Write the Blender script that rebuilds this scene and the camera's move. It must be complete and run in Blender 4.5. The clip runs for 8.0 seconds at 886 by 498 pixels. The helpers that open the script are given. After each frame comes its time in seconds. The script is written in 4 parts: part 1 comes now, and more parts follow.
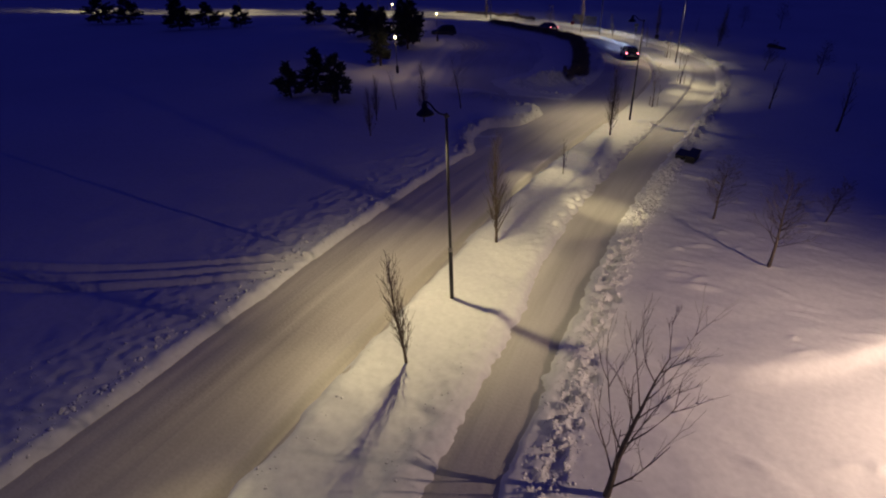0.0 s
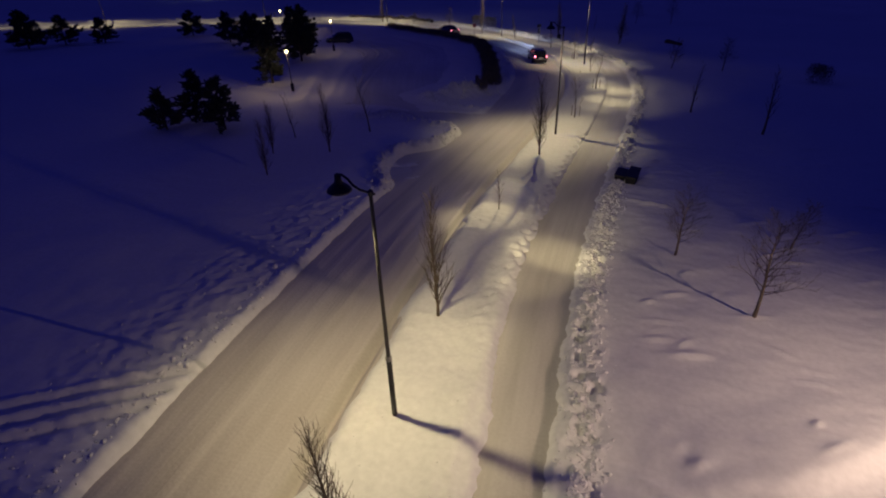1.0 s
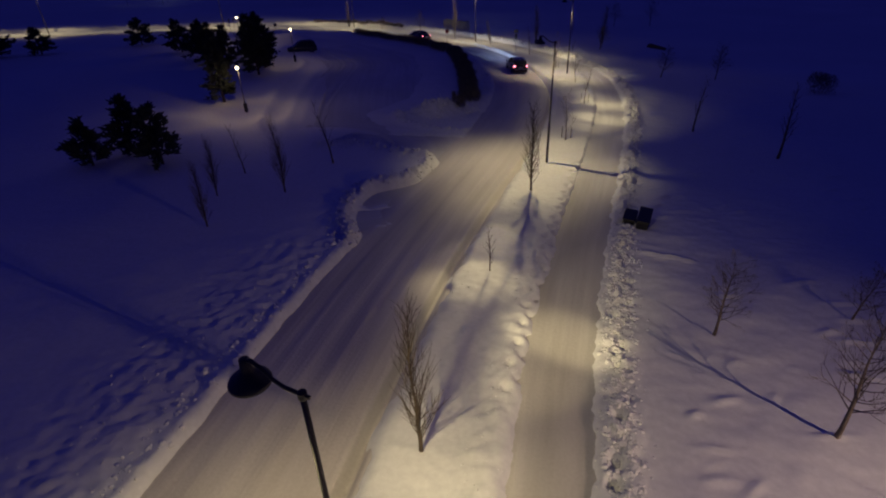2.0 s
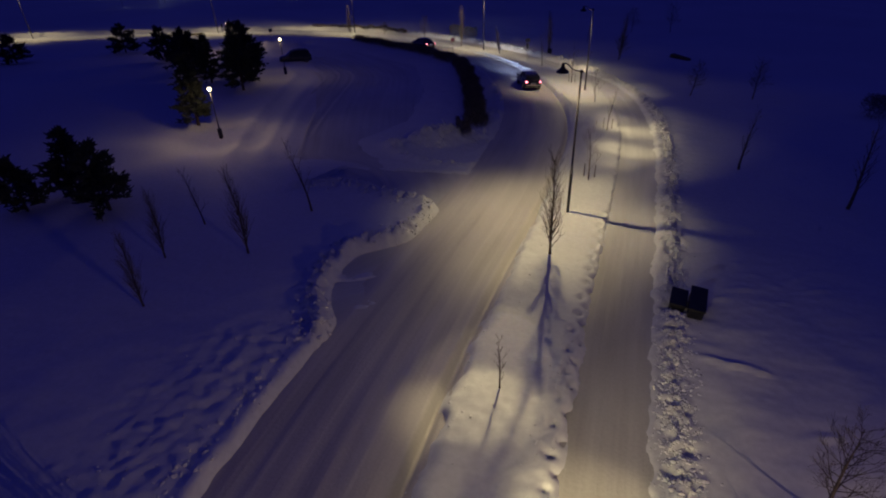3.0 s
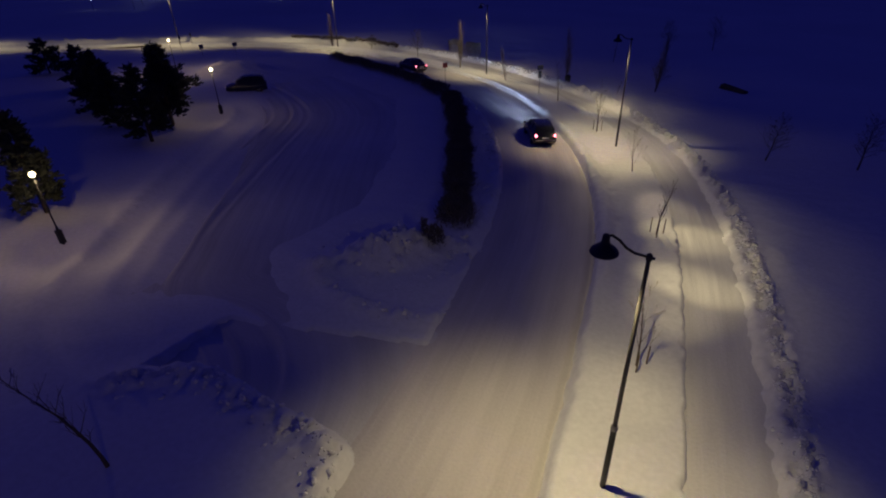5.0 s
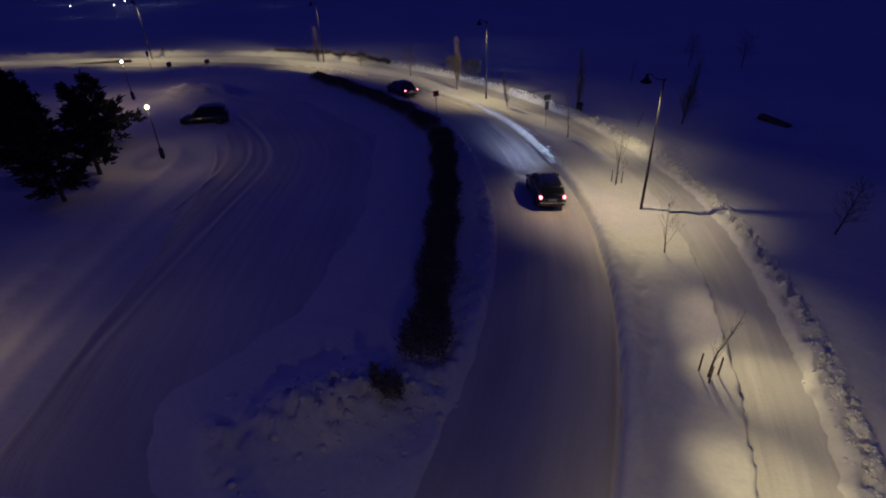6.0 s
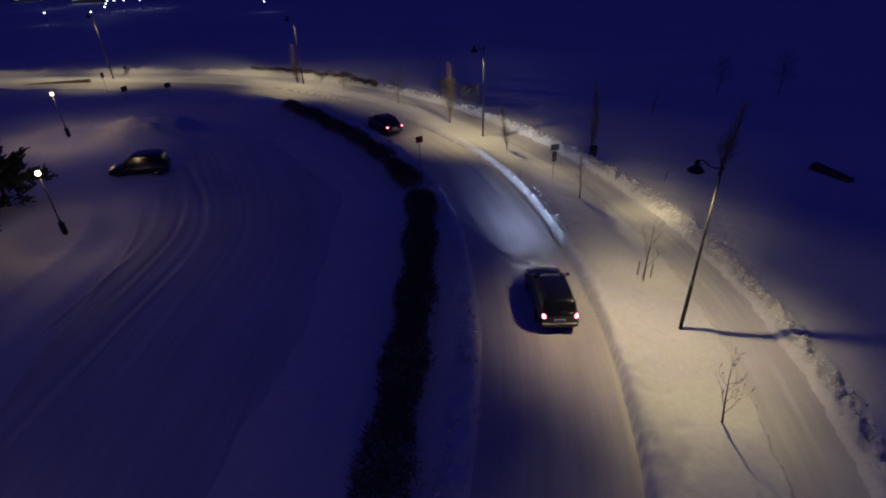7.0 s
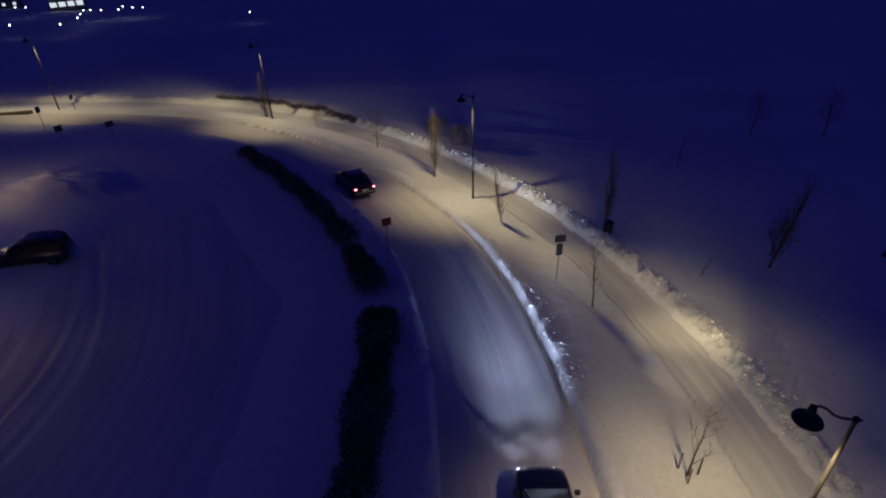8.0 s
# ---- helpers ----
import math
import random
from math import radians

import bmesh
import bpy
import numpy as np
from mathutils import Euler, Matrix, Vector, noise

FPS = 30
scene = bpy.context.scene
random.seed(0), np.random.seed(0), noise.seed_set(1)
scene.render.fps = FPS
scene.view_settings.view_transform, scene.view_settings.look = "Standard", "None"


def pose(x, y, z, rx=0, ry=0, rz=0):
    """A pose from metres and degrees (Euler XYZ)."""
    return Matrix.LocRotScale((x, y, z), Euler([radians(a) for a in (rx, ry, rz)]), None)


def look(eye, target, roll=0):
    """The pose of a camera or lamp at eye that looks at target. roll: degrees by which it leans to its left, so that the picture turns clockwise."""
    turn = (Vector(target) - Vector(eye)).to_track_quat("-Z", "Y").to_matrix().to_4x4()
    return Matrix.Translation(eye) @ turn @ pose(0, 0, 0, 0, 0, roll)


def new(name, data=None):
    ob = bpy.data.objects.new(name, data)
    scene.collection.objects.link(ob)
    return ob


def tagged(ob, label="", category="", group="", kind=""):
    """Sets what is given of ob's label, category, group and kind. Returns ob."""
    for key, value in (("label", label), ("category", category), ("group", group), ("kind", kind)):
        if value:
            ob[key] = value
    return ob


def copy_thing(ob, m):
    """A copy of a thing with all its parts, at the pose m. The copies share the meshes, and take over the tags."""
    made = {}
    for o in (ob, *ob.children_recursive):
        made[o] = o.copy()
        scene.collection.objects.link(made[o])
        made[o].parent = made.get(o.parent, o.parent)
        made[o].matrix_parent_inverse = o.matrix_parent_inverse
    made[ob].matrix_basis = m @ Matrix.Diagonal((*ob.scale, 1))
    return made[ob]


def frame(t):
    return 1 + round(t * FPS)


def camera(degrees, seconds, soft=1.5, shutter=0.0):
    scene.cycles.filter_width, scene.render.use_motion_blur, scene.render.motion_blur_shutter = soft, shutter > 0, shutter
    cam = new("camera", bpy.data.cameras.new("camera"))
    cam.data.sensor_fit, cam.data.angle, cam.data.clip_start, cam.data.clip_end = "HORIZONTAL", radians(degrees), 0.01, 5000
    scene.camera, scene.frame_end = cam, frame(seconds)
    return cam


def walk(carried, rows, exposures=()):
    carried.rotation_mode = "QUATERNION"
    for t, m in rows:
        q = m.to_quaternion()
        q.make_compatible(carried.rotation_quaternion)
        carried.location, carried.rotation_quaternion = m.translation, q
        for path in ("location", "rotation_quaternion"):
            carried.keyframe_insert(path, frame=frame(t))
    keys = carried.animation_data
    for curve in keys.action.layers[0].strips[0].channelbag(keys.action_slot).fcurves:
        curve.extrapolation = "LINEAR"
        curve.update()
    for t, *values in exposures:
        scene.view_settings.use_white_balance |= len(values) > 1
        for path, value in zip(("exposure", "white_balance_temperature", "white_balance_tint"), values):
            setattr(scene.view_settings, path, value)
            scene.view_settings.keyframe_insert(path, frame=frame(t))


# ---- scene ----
cam = camera(75.7, 8.0, 2.0)
METRES, EYE, TILT, LEAN, TURN = 71.0, 13.0, 0.0, 0.0, 28.5
FALL = 0.0787  # how far the land falls per metre ahead
ROWS = [
    (0.0, 0.0, 0.0, 0.0, 0.15, -28.18, -0.27),
    (0.5, -0.0049, 0.0448, 0.0012, -5.09, -28.19, -0.06),
    (1.0, -0.0051, 0.0887, 0.0019, -9.97, -28.24, 0.32),
    (1.5, 0.0001, 0.1339, 0.0025, -12.27, -28.27, 0.47),
    (2.0, 0.0096, 0.1808, 0.0037, -12.86, -28.32, 0.53),
    (3.5, 0.0572, 0.3351, 0.009, -11.59, -28.5, 0.41),
    (4.0, 0.0797, 0.3935, 0.0094, -11.34, -28.55, 0.38),
    (4.5, 0.1035, 0.4548, 0.01, -10.97, -28.67, 0.32),
    (5.0, 0.1273, 0.5189, 0.0108, -10.51, -28.74, 0.16),
    (6.5, 0.2001, 0.7262, 0.0248, -9.28, -28.93, 0.33),
    (7.0, 0.2247, 0.8003, 0.0321, -8.86, -29.07, 0.24),
    (7.5, 0.2494, 0.8753, 0.0397, -8.48, -29.03, 0.16),
    (8.0, 0.274, 0.9522, 0.0495, -8.22, -29.11, 0.11),
]
walk(cam, [(t, pose(0, 0, 0, -math.degrees(math.atan(FALL)), 0, 0) @ pose(0, 0, EYE, TILT, LEAN, TURN) @ pose(METRES * x, METRES * y, METRES * z, 90 + pitch, roll, yaw)) for t, x, y, z, yaw, pitch, roll in ROWS])

# ---- light ----
world = bpy.data.worlds.new("dusk_sky")
scene.world = world
world.use_nodes = True
wn = world.node_tree
bg = wn.nodes["Background"]
w_co = wn.nodes.new("ShaderNodeTexCoord")
w_tilt = wn.nodes.new("ShaderNodeVectorMath")
w_tilt.operation = "DOT_PRODUCT"
w_tilt.inputs[1].default_value = (-0.50, 0.35, -0.55)
w_ramp = wn.nodes.new("ShaderNodeValToRGB")
w_ramp.color_ramp.elements[0].position = 0.0
w_ramp.color_ramp.elements[0].color = (0.028, 0.036, 0.48, 1)
w_ramp.color_ramp.elements[1].position = 1.0
w_ramp.color_ramp.elements[1].color = (0.112, 0.126, 1.52, 1)
w_half = wn.nodes.new("ShaderNodeMath")
w_half.operation = "MULTIPLY_ADD"
w_half.inputs[1].default_value, w_half.inputs[2].default_value = 0.6, 0.5
wn.links.new(w_co.outputs["Generated"], w_tilt.inputs[0])
wn.links.new(w_tilt.outputs["Value"], w_half.inputs[0])
wn.links.new(w_half.outputs[0], w_ramp.inputs[0])
wn.links.new(w_ramp.outputs[0], bg.inputs["Color"])
bg.inputs["Strength"].default_value = 0.086

STREET_COLOUR = (1.0, 0.81, 0.43)
STREET_DOWN, STREET_LOBE = 1550.0, 5600.0
PARK_COLOUR, PARK_POWER = (1.0, 0.70, 0.40), 195.0
SIDE_COLOUR, SIDE_POWER = (1.0, 0.71, 0.53), 11000.0
BEAM_COLOUR, BEAM_POWER = (0.56, 0.69, 1.0), 0.7


def lamp_light(name, kind, energy, colour, m, radius=0.08, size=90.0, blend=0.5):
    data = bpy.data.lights.new(name, kind)
    data.energy, data.color, data.shadow_soft_size = energy, colour, radius
    if kind == "SPOT":
        data.spot_size, data.spot_blend = radians(size), blend
    ob = new(name, data)
    ob.matrix_world = m.normalized()
    return ob


# ---- materials ----
def material(name, base, rough=0.7, metal=0.0, vary=0.15, scale=3.0, fine=30.0, bump=0.0, bump_scale=20.0,
             second=None, stretch=None, emit=None, coat=0.0, specular=0.5):
    """Two scales of noise mixed into the base colour, and a bump of its own."""
    mat = bpy.data.materials.new(name)
    mat.use_nodes = True
    nt = mat.node_tree
    bs = nt.nodes["Principled BSDF"]
    co = nt.nodes.new("ShaderNodeTexCoord")
    src = co.outputs["Object"]
    if stretch:
        mp = nt.nodes.new("ShaderNodeMapping")
        mp.inputs["Scale"].default_value = stretch
        nt.links.new(src, mp.inputs[0])
        src = mp.outputs[0]
    def tex(s, detail=4.0):
        n = nt.nodes.new("ShaderNodeTexNoise")
        n.inputs["Scale"].default_value, n.inputs["Detail"].default_value = s, detail
        nt.links.new(src, n.inputs["Vector"])
        return n
    a, b = tex(scale), tex(fine)
    add = nt.nodes.new("ShaderNodeMath")
    add.operation = "ADD"
    nt.links.new(a.outputs[0], add.inputs[0])
    nt.links.new(b.outputs[0], add.inputs[1])
    ramp = nt.nodes.new("ShaderNodeMapRange")
    ramp.inputs["From Min"].default_value, ramp.inputs["From Max"].default_value = 0.7, 1.3
    nt.links.new(add.outputs[0], ramp.inputs["Value"])
    mix = nt.nodes.new("ShaderNodeMix")
    mix.data_type = "RGBA"
    lo = tuple(c * (1 - vary) for c in base)
    hi = second if second else tuple(min(0.95, c * (1 + vary)) for c in base)
    mix.inputs[6].default_value, mix.inputs[7].default_value = (*lo, 1), (*hi, 1)
    nt.links.new(ramp.outputs[0], mix.inputs[0])
    nt.links.new(mix.outputs[2], bs.inputs["Base Color"])
    bs.inputs["Roughness"].default_value, bs.inputs["Metallic"].default_value = rough, metal
    bs.inputs["Specular IOR Level"].default_value = specular
    bs.inputs["Coat Weight"].default_value = coat
    if bump:
        c = tex(bump_scale, 6.0)
        bp = nt.nodes.new("ShaderNodeBump")
        bp.inputs["Strength"].default_value, bp.inputs["Distance"].default_value = 1.0, bump
        nt.links.new(c.outputs[0], bp.inputs["Height"])
        nt.links.new(bp.outputs[0], bs.inputs["Normal"])
    if emit:
        bs.inputs["Emission Color"].default_value, bs.inputs["Emission Strength"].default_value = (*emit[0], 1), emit[1]
    return mat


SNOW = material("fresh_snow", (0.78, 0.78, 0.78), 0.75, vary=0.08, scale=0.06, fine=5.0, bump=0.008, bump_scale=3.0, specular=0.2)
CLOD = material("ploughed_snow", (0.77, 0.77, 0.77), 0.8, vary=0.15, scale=2.0, fine=14.0, bump=0.03, bump_scale=12.0, specular=0.2)
BARK = material("bark", (0.10, 0.075, 0.05), 0.9, vary=0.4, scale=6.0, fine=60.0, bump=0.01, bump_scale=40.0)
TWIG = material("twig_bark", (0.095, 0.072, 0.052), 0.9, vary=0.3, scale=5.0, fine=40.0)
BIRCH = material("pale_bark", (0.12, 0.095, 0.075), 0.9, vary=0.4, scale=4.0, fine=30.0)
NEEDLE = material("pine_needles", (0.065, 0.076, 0.060), 0.8, vary=0.45, scale=1.5, fine=12.0, specular=0.2)
HEDGE = material("hedge_twigs", (0.16, 0.135, 0.115), 0.9, vary=0.4, scale=1.2, fine=15.0, specular=0.2)
STEEL = material("galvanised_steel", (0.26, 0.25, 0.24), 0.45, 0.9, vary=0.2, scale=4.0, fine=60.0)
MAST = material("weathered_mast_steel", (0.045, 0.042, 0.04), 0.65, 0.2, vary=0.25, scale=4.0, fine=60.0)
DARKSTEEL = material("dark_painted_steel", (0.022, 0.022, 0.024), 0.45, 0.3, vary=0.3, scale=5.0, fine=60.0)
STREETBULB = material("street_bulb", (0.9, 0.85, 0.6), 0.4, emit=(STREET_COLOUR, 30.0))
PARKBULB = material("park_bulb", (0.9, 0.85, 0.6), 0.4, emit=((1.0, 0.82, 0.45), 10.0))
CARPAINT = material("black_car_paint", (0.010, 0.010, 0.014), 0.22, 0.0, vary=0.25, scale=2.0, fine=40.0, coat=0.6)
REDPAINT = material("dark_red_car_paint", (0.045, 0.010, 0.012), 0.25, 0.0, vary=0.25, scale=2.0, fine=40.0, coat=0.6)
GREYPAINT = material("dark_grey_car_paint", (0.016, 0.017, 0.022), 0.25, 0.0, vary=0.25, scale=2.0, fine=40.0, coat=0.6)
CARGLASS = material("tinted_car_glass", (0.012, 0.013, 0.016), 0.06, 0.0, vary=0.1, specular=0.6)
RUBBER = material("tyre_rubber", (0.022, 0.022, 0.022), 0.85, vary=0.3, scale=8.0, fine=50.0)
ALLOY = material("wheel_alloy", (0.42, 0.42, 0.42), 0.35, 0.9, vary=0.25, scale=8.0, fine=40.0)
PLASTIC = material("black_plastic", (0.03, 0.03, 0.03), 0.6, vary=0.25, scale=6.0, fine=50.0)
CHROME = material("bright_trim", (0.75, 0.75, 0.75), 0.3, 0.6, vary=0.1)
TAIL = material("tail_light_lens", (0.6, 0.05, 0.06), 0.3, emit=((1.0, 0.20, 0.28), 9.0))
HEAD = material("headlight_lens", (0.8, 0.85, 0.9), 0.15, emit=(BEAM_COLOUR, 20.0))
DARKLENS = material("unlit_lens", (0.35, 0.36, 0.38), 0.1, 0.3, vary=0.1)
PLATE = material("number_plate", (0.7, 0.7, 0.68), 0.5, vary=0.08)
SIGNRED = material("sign_red", (0.35, 0.03, 0.03), 0.5, vary=0.15)
SIGNBACK = material("sign_back", (0.10, 0.10, 0.11), 0.5, 0.5, vary=0.2)
WOOD = material("weathered_timber", (0.11, 0.085, 0.06), 0.85, vary=0.4, scale=2.0, fine=24.0, stretch=(1, 8, 8), bump=0.006, bump_scale=20.0)
FACADE = material("far_facade", (0.30, 0.28, 0.26), 0.8, vary=0.15)
LITGLASS = material("lit_window", (0.8, 0.8, 0.7), 0.4, emit=((0.85, 0.95, 1.0), 0.8))
FARLIGHT = material("far_lamp_glass", (0.9, 0.9, 0.85), 0.4, emit=((0.8, 0.9, 1.0), 7.0))


def packed_snow(name, dark, light, length_scale, fresh=None):
    """Driven snow: long streaks along the way (uv.y runs along it), stains and grain."""
    mat = bpy.data.materials.new(name)
    mat.use_nodes = True
    nt = mat.node_tree
    bs = nt.nodes["Principled BSDF"]
    uv = nt.nodes.new("ShaderNodeTexCoord").outputs["UV"]
    def tex(sx, sy, scale, detail):
        mp = nt.nodes.new("ShaderNodeMapping")
        mp.inputs["Scale"].default_value = (sx, sy, 1)
        nt.links.new(uv, mp.inputs[0])
        n = nt.nodes.new("ShaderNodeTexNoise")
        n.inputs["Scale"].default_value, n.inputs["Detail"].default_value = scale, detail
        nt.links.new(mp.outputs[0], n.inputs["Vector"])
        return n.outputs[0]
    streak, patch, grain = tex(1.7, length_scale, 1.0, 4.0), tex(0.35, 0.10, 1.0, 4.0), tex(1, 1, 9.0, 5.0)
    tread = tex(7.0, length_scale * 0.9, 1.0, 3.0)
    def calc(op, a, b):
        n = nt.nodes.new("ShaderNodeMath")
        n.operation = op
        for i, v in enumerate((a, b)):
            if isinstance(v, float):
                n.inputs[i].default_value = v
            else:
                nt.links.new(v, n.inputs[i])
        return n.outputs[0]
    f = calc("ADD", calc("ADD", calc("MULTIPLY", streak, 0.7), calc("MULTIPLY", tread, 0.16)), calc("ADD", calc("MULTIPLY", patch, 1.25), calc("MULTIPLY", grain, 0.4)))
    mr = nt.nodes.new("ShaderNodeMapRange")
    mr.inputs["From Min"].default_value, mr.inputs["From Max"].default_value = 0.92, 1.55
    nt.links.new(f, mr.inputs["Value"])
    mix = nt.nodes.new("ShaderNodeMix")
    mix.data_type = "RGBA"
    mix.inputs[6].default_value, mix.inputs[7].default_value = (*dark, 1), (*light, 1)
    nt.links.new(mr.outputs[0], mix.inputs[0])
    colour = mix.outputs[2]
    if fresh:
        at = nt.nodes.new("ShaderNodeAttribute")
        at.attribute_name = "wear"
        worn = nt.nodes.new("ShaderNodeMix")
        worn.data_type = "RGBA"
        pale = nt.nodes.new("ShaderNodeMix")
        pale.data_type = "RGBA"
        pale.inputs[6].default_value, pale.inputs[7].default_value = (*(0.80 * c for c in fresh), 1), (*(min(0.8, 1.1 * c) for c in fresh), 1)
        nt.links.new(mr.outputs[0], pale.inputs[0])
        nt.links.new(pale.outputs[2], worn.inputs[6])
        nt.links.new(at.outputs["Fac"], worn.inputs[0])
        nt.links.new(colour, worn.inputs[7])
        colour = worn.outputs[2]
    nt.links.new(colour, bs.inputs["Base Color"])
    bs.inputs["Roughness"].default_value, bs.inputs["Specular IOR Level"].default_value = 0.62, 0.25
    bp = nt.nodes.new("ShaderNodeBump")
    bp.inputs["Distance"].default_value = 0.07
    nt.links.new(calc("ADD", calc("ADD", streak, calc("MULTIPLY", tread, 0.10)), calc("MULTIPLY", grain, 0.15)), bp.inputs["Height"])
    nt.links.new(bp.outputs[0], bs.inputs["Normal"])
    return mat


ROADSNOW = packed_snow("driven_road_snow", (0.43, 0.39, 0.36), (0.61, 0.57, 0.54), 0.04, (0.68, 0.65, 0.63))
LOTSNOW = packed_snow("driven_lot_snow", (0.53, 0.515, 0.50), (0.70, 0.69, 0.68), 0.05, (0.74, 0.74, 0.74))
PATHSNOW = packed_snow("trodden_path_snow", (0.42, 0.40, 0.37), (0.60, 0.58, 0.55), 0.12, (0.75, 0.745, 0.735))


# ---- plan ----
def smooth_line(points, step=1.0):
    """A Catmull-Rom line through the points, resampled evenly."""
    p = np.array([points[0], *points, points[-1]], float)
    out = []
    for i in range(1, len(p) - 2):
        a, b, c, d = p[i - 1], p[i], p[i + 1], p[i + 2]
        for u in np.linspace(0, 1, 24, endpoint=False):
            out.append(0.5 * (2 * b + (c - a) * u + (2 * a - 5 * b + 4 * c - d) * u * u + (3 * b - a - 3 * c + d) * u ** 3))
    out = np.array([*out, p[-1]])
    s = np.concatenate([[0], np.cumsum(np.linalg.norm(np.diff(out, axis=0), axis=1))])
    t = np.arange(0, s[-1], step)
    return np.c_[np.interp(t, s, out[:, 0]), np.interp(t, s, out[:, 1])]


ROAD = smooth_line([(-11.5, -45), (-12, -15), (-12.6, 4), (-13.1, 12), (-13.6, 20), (-13.9, 30), (-13.6, 40), (-12.9, 50), (-12.8, 60),
                    (-13.4, 68), (-15.0, 75.5), (-17.3, 82), (-20.6, 89), (-25.2, 96), (-31.3, 102.3), (-38.5, 107.5), (-47, 111.8),
                    (-56, 114.2), (-65, 114), (-75, 111.3), (-90, 105), (-120, 88), (-170, 60), (-260, 12)])
PATH = smooth_line([(-4.0, -45), (-4.1, -15), (-4.4, 6), (-4.75, 12), (-5.45, 19), (-5.95, 27), (-5.9, 36), (-5.4, 46), (-4.95, 56), (-4.95, 64),
                    (-5.6, 72), (-7.2, 80.8), (-9.9, 88.4), (-13.6, 95), (-18.3, 101.2), (-25.2, 108), (-33, 113.6), (-42, 117.8),
                    (-52, 120.2), (-62, 120.4), (-75, 117.6), (-92, 110.7), (-122, 94.5), (-172, 66.5), (-262, 18)])
ROAD_HALF, PATH_HALF = 2.75, 1.25
BAY = smooth_line([(-16.9, 34.5), (-18.4, 36.6), (-19.1, 39.0), (-18.9, 41.2), (-17.6, 42.6), (-16.5, 44.0), (-16.1, 45.6), (-16.9, 46.9),
                   (-19.4, 47.5), (-22.7, 48.4), (-24.9, 47.2)], 0.4)
ISLAND = smooth_line([(-15.3, 56.0), (-15.6, 54.9), (-17.3, 54.3), (-20.2, 54.9), (-22.8, 57.0)], 0.4)
FURROWS = [smooth_line([(-18.68, 38.36), (-17.45, 38.71), (-16.38, 39.4), (-15.69, 39.93)], 0.3), smooth_line([(-16.75, 36.21), (-15.99, 36.91), (-15.46, 37.83), (-15.24, 38.34)], 0.3)]
KERBLINE = smooth_line([(-25.4, 47.0), (-26.9, 47.2), (-28.7, 48.0), (-30.6, 49.2), (-32.3, 51.3), (-33.4, 53.8), (-34.6, 56.6), (-36.9, 62.6), (-39.2, 69.5), (-41.4, 76.2), (-43.6, 79.6), (-47.0, 83.2), (-51.5, 87.5), (-57.0, 91.0)], 0.5)
LOT = np.array([(-16.0, 48.5), (-25, 51), (-31, 50), (-31.5, 56), (-36, 66), (-42, 78), (-50, 92), (-44, 100), (-30, 90), (-24, 76),
                (-21.5, 64), (-23.5, 58), (-20, 54), (-15, 54)], float)


def along(line, x, y):
    """Arc length and signed offset (right is positive) from a line, for arrays of places."""
    a, d = line[:-1], np.diff(line, axis=0)
    n = np.linalg.norm(d, axis=1)
    u = d / n[:, None]
    start = np.concatenate([[0], np.cumsum(n)[:-1]])
    s_out, d_out = np.empty(x.size), np.empty(x.size)
    px, py = x.ravel(), y.ravel()
    for i in range(0, px.size, 6000):
        qx, qy = px[i:i + 6000, None] - a[None, :, 0], py[i:i + 6000, None] - a[None, :, 1]
        k = np.clip(qx * u[:, 0] + qy * u[:, 1], 0, n)
        ex, ey = qx - k * u[:, 0], qy - k * u[:, 1]
        e = ex * ex + ey * ey
        j = np.argmin(e, axis=1)
        r = np.arange(j.size)
        side = np.sign(u[j, 1] * qx[r, j] - u[j, 0] * qy[r, j])
        s_out[i:i + 6000], d_out[i:i + 6000] = start[j] + k[r, j], side * np.sqrt(e[r, j])
    return s_out.reshape(x.shape), d_out.reshape(x.shape)


GRID = np.random.RandomState(7).rand(512, 512)


def vnoise(x, y):
    xi, yi = np.floor(x).astype(int), np.floor(y).astype(int)
    fx, fy = x - xi, y - yi
    fx, fy = fx * fx * (3 - 2 * fx), fy * fy * (3 - 2 * fy)
    a, b = GRID[xi % 512, yi % 512], GRID[(xi + 1) % 512, yi % 512]
    c, d = GRID[xi % 512, (yi + 1) % 512], GRID[(xi + 1) % 512, (yi + 1) % 512]
    return (a * (1 - fx) + b * fx) * (1 - fy) + (c * (1 - fx) + d * fx) * fy - 0.5


def fbm(x, y, octaves=4):
    return sum(vnoise(x * 2 ** k + 17 * k, y * 2 ** k + 5 * k) / 1.7 ** k for k in range(octaves))


def step(a, b, v):
    u = np.clip((v - a) / (b - a), 0, 1)
    return u * u * (3 - 2 * u)


def bell(v, width):
    return np.exp(-(v / width) ** 2)


def lie(x, y):
    """The lie of the land under the snow: it falls gently ahead, towards the frozen lake."""
    outside = 0.6 * step(30, 39, np.hypot(x + 48, y - 76)) * step(66, 94, y)
    return -0.7 * step(72, 112, y + 0.35 * np.maximum(0, -25 - x)) - outside - FALL * np.clip(y, -60, 330)


def near_outline(poly, x, y):
    """Distance from the outline of a polygon, positive inside."""
    _, d = along(np.r_[poly, poly[:1]], x, y)
    return np.where(inside(poly, x, y), np.abs(d), -np.abs(d))


def inside(poly, x, y):
    r = np.zeros(x.shape, bool)
    for (x0, y0), (x1, y1) in zip(poly, np.roll(poly, -1, axis=0)):
        r ^= ((y0 > y) != (y1 > y)) & (x < (x1 - x0) * (y - y0) / (y1 - y0 + 1e-12) + x0)
    return r


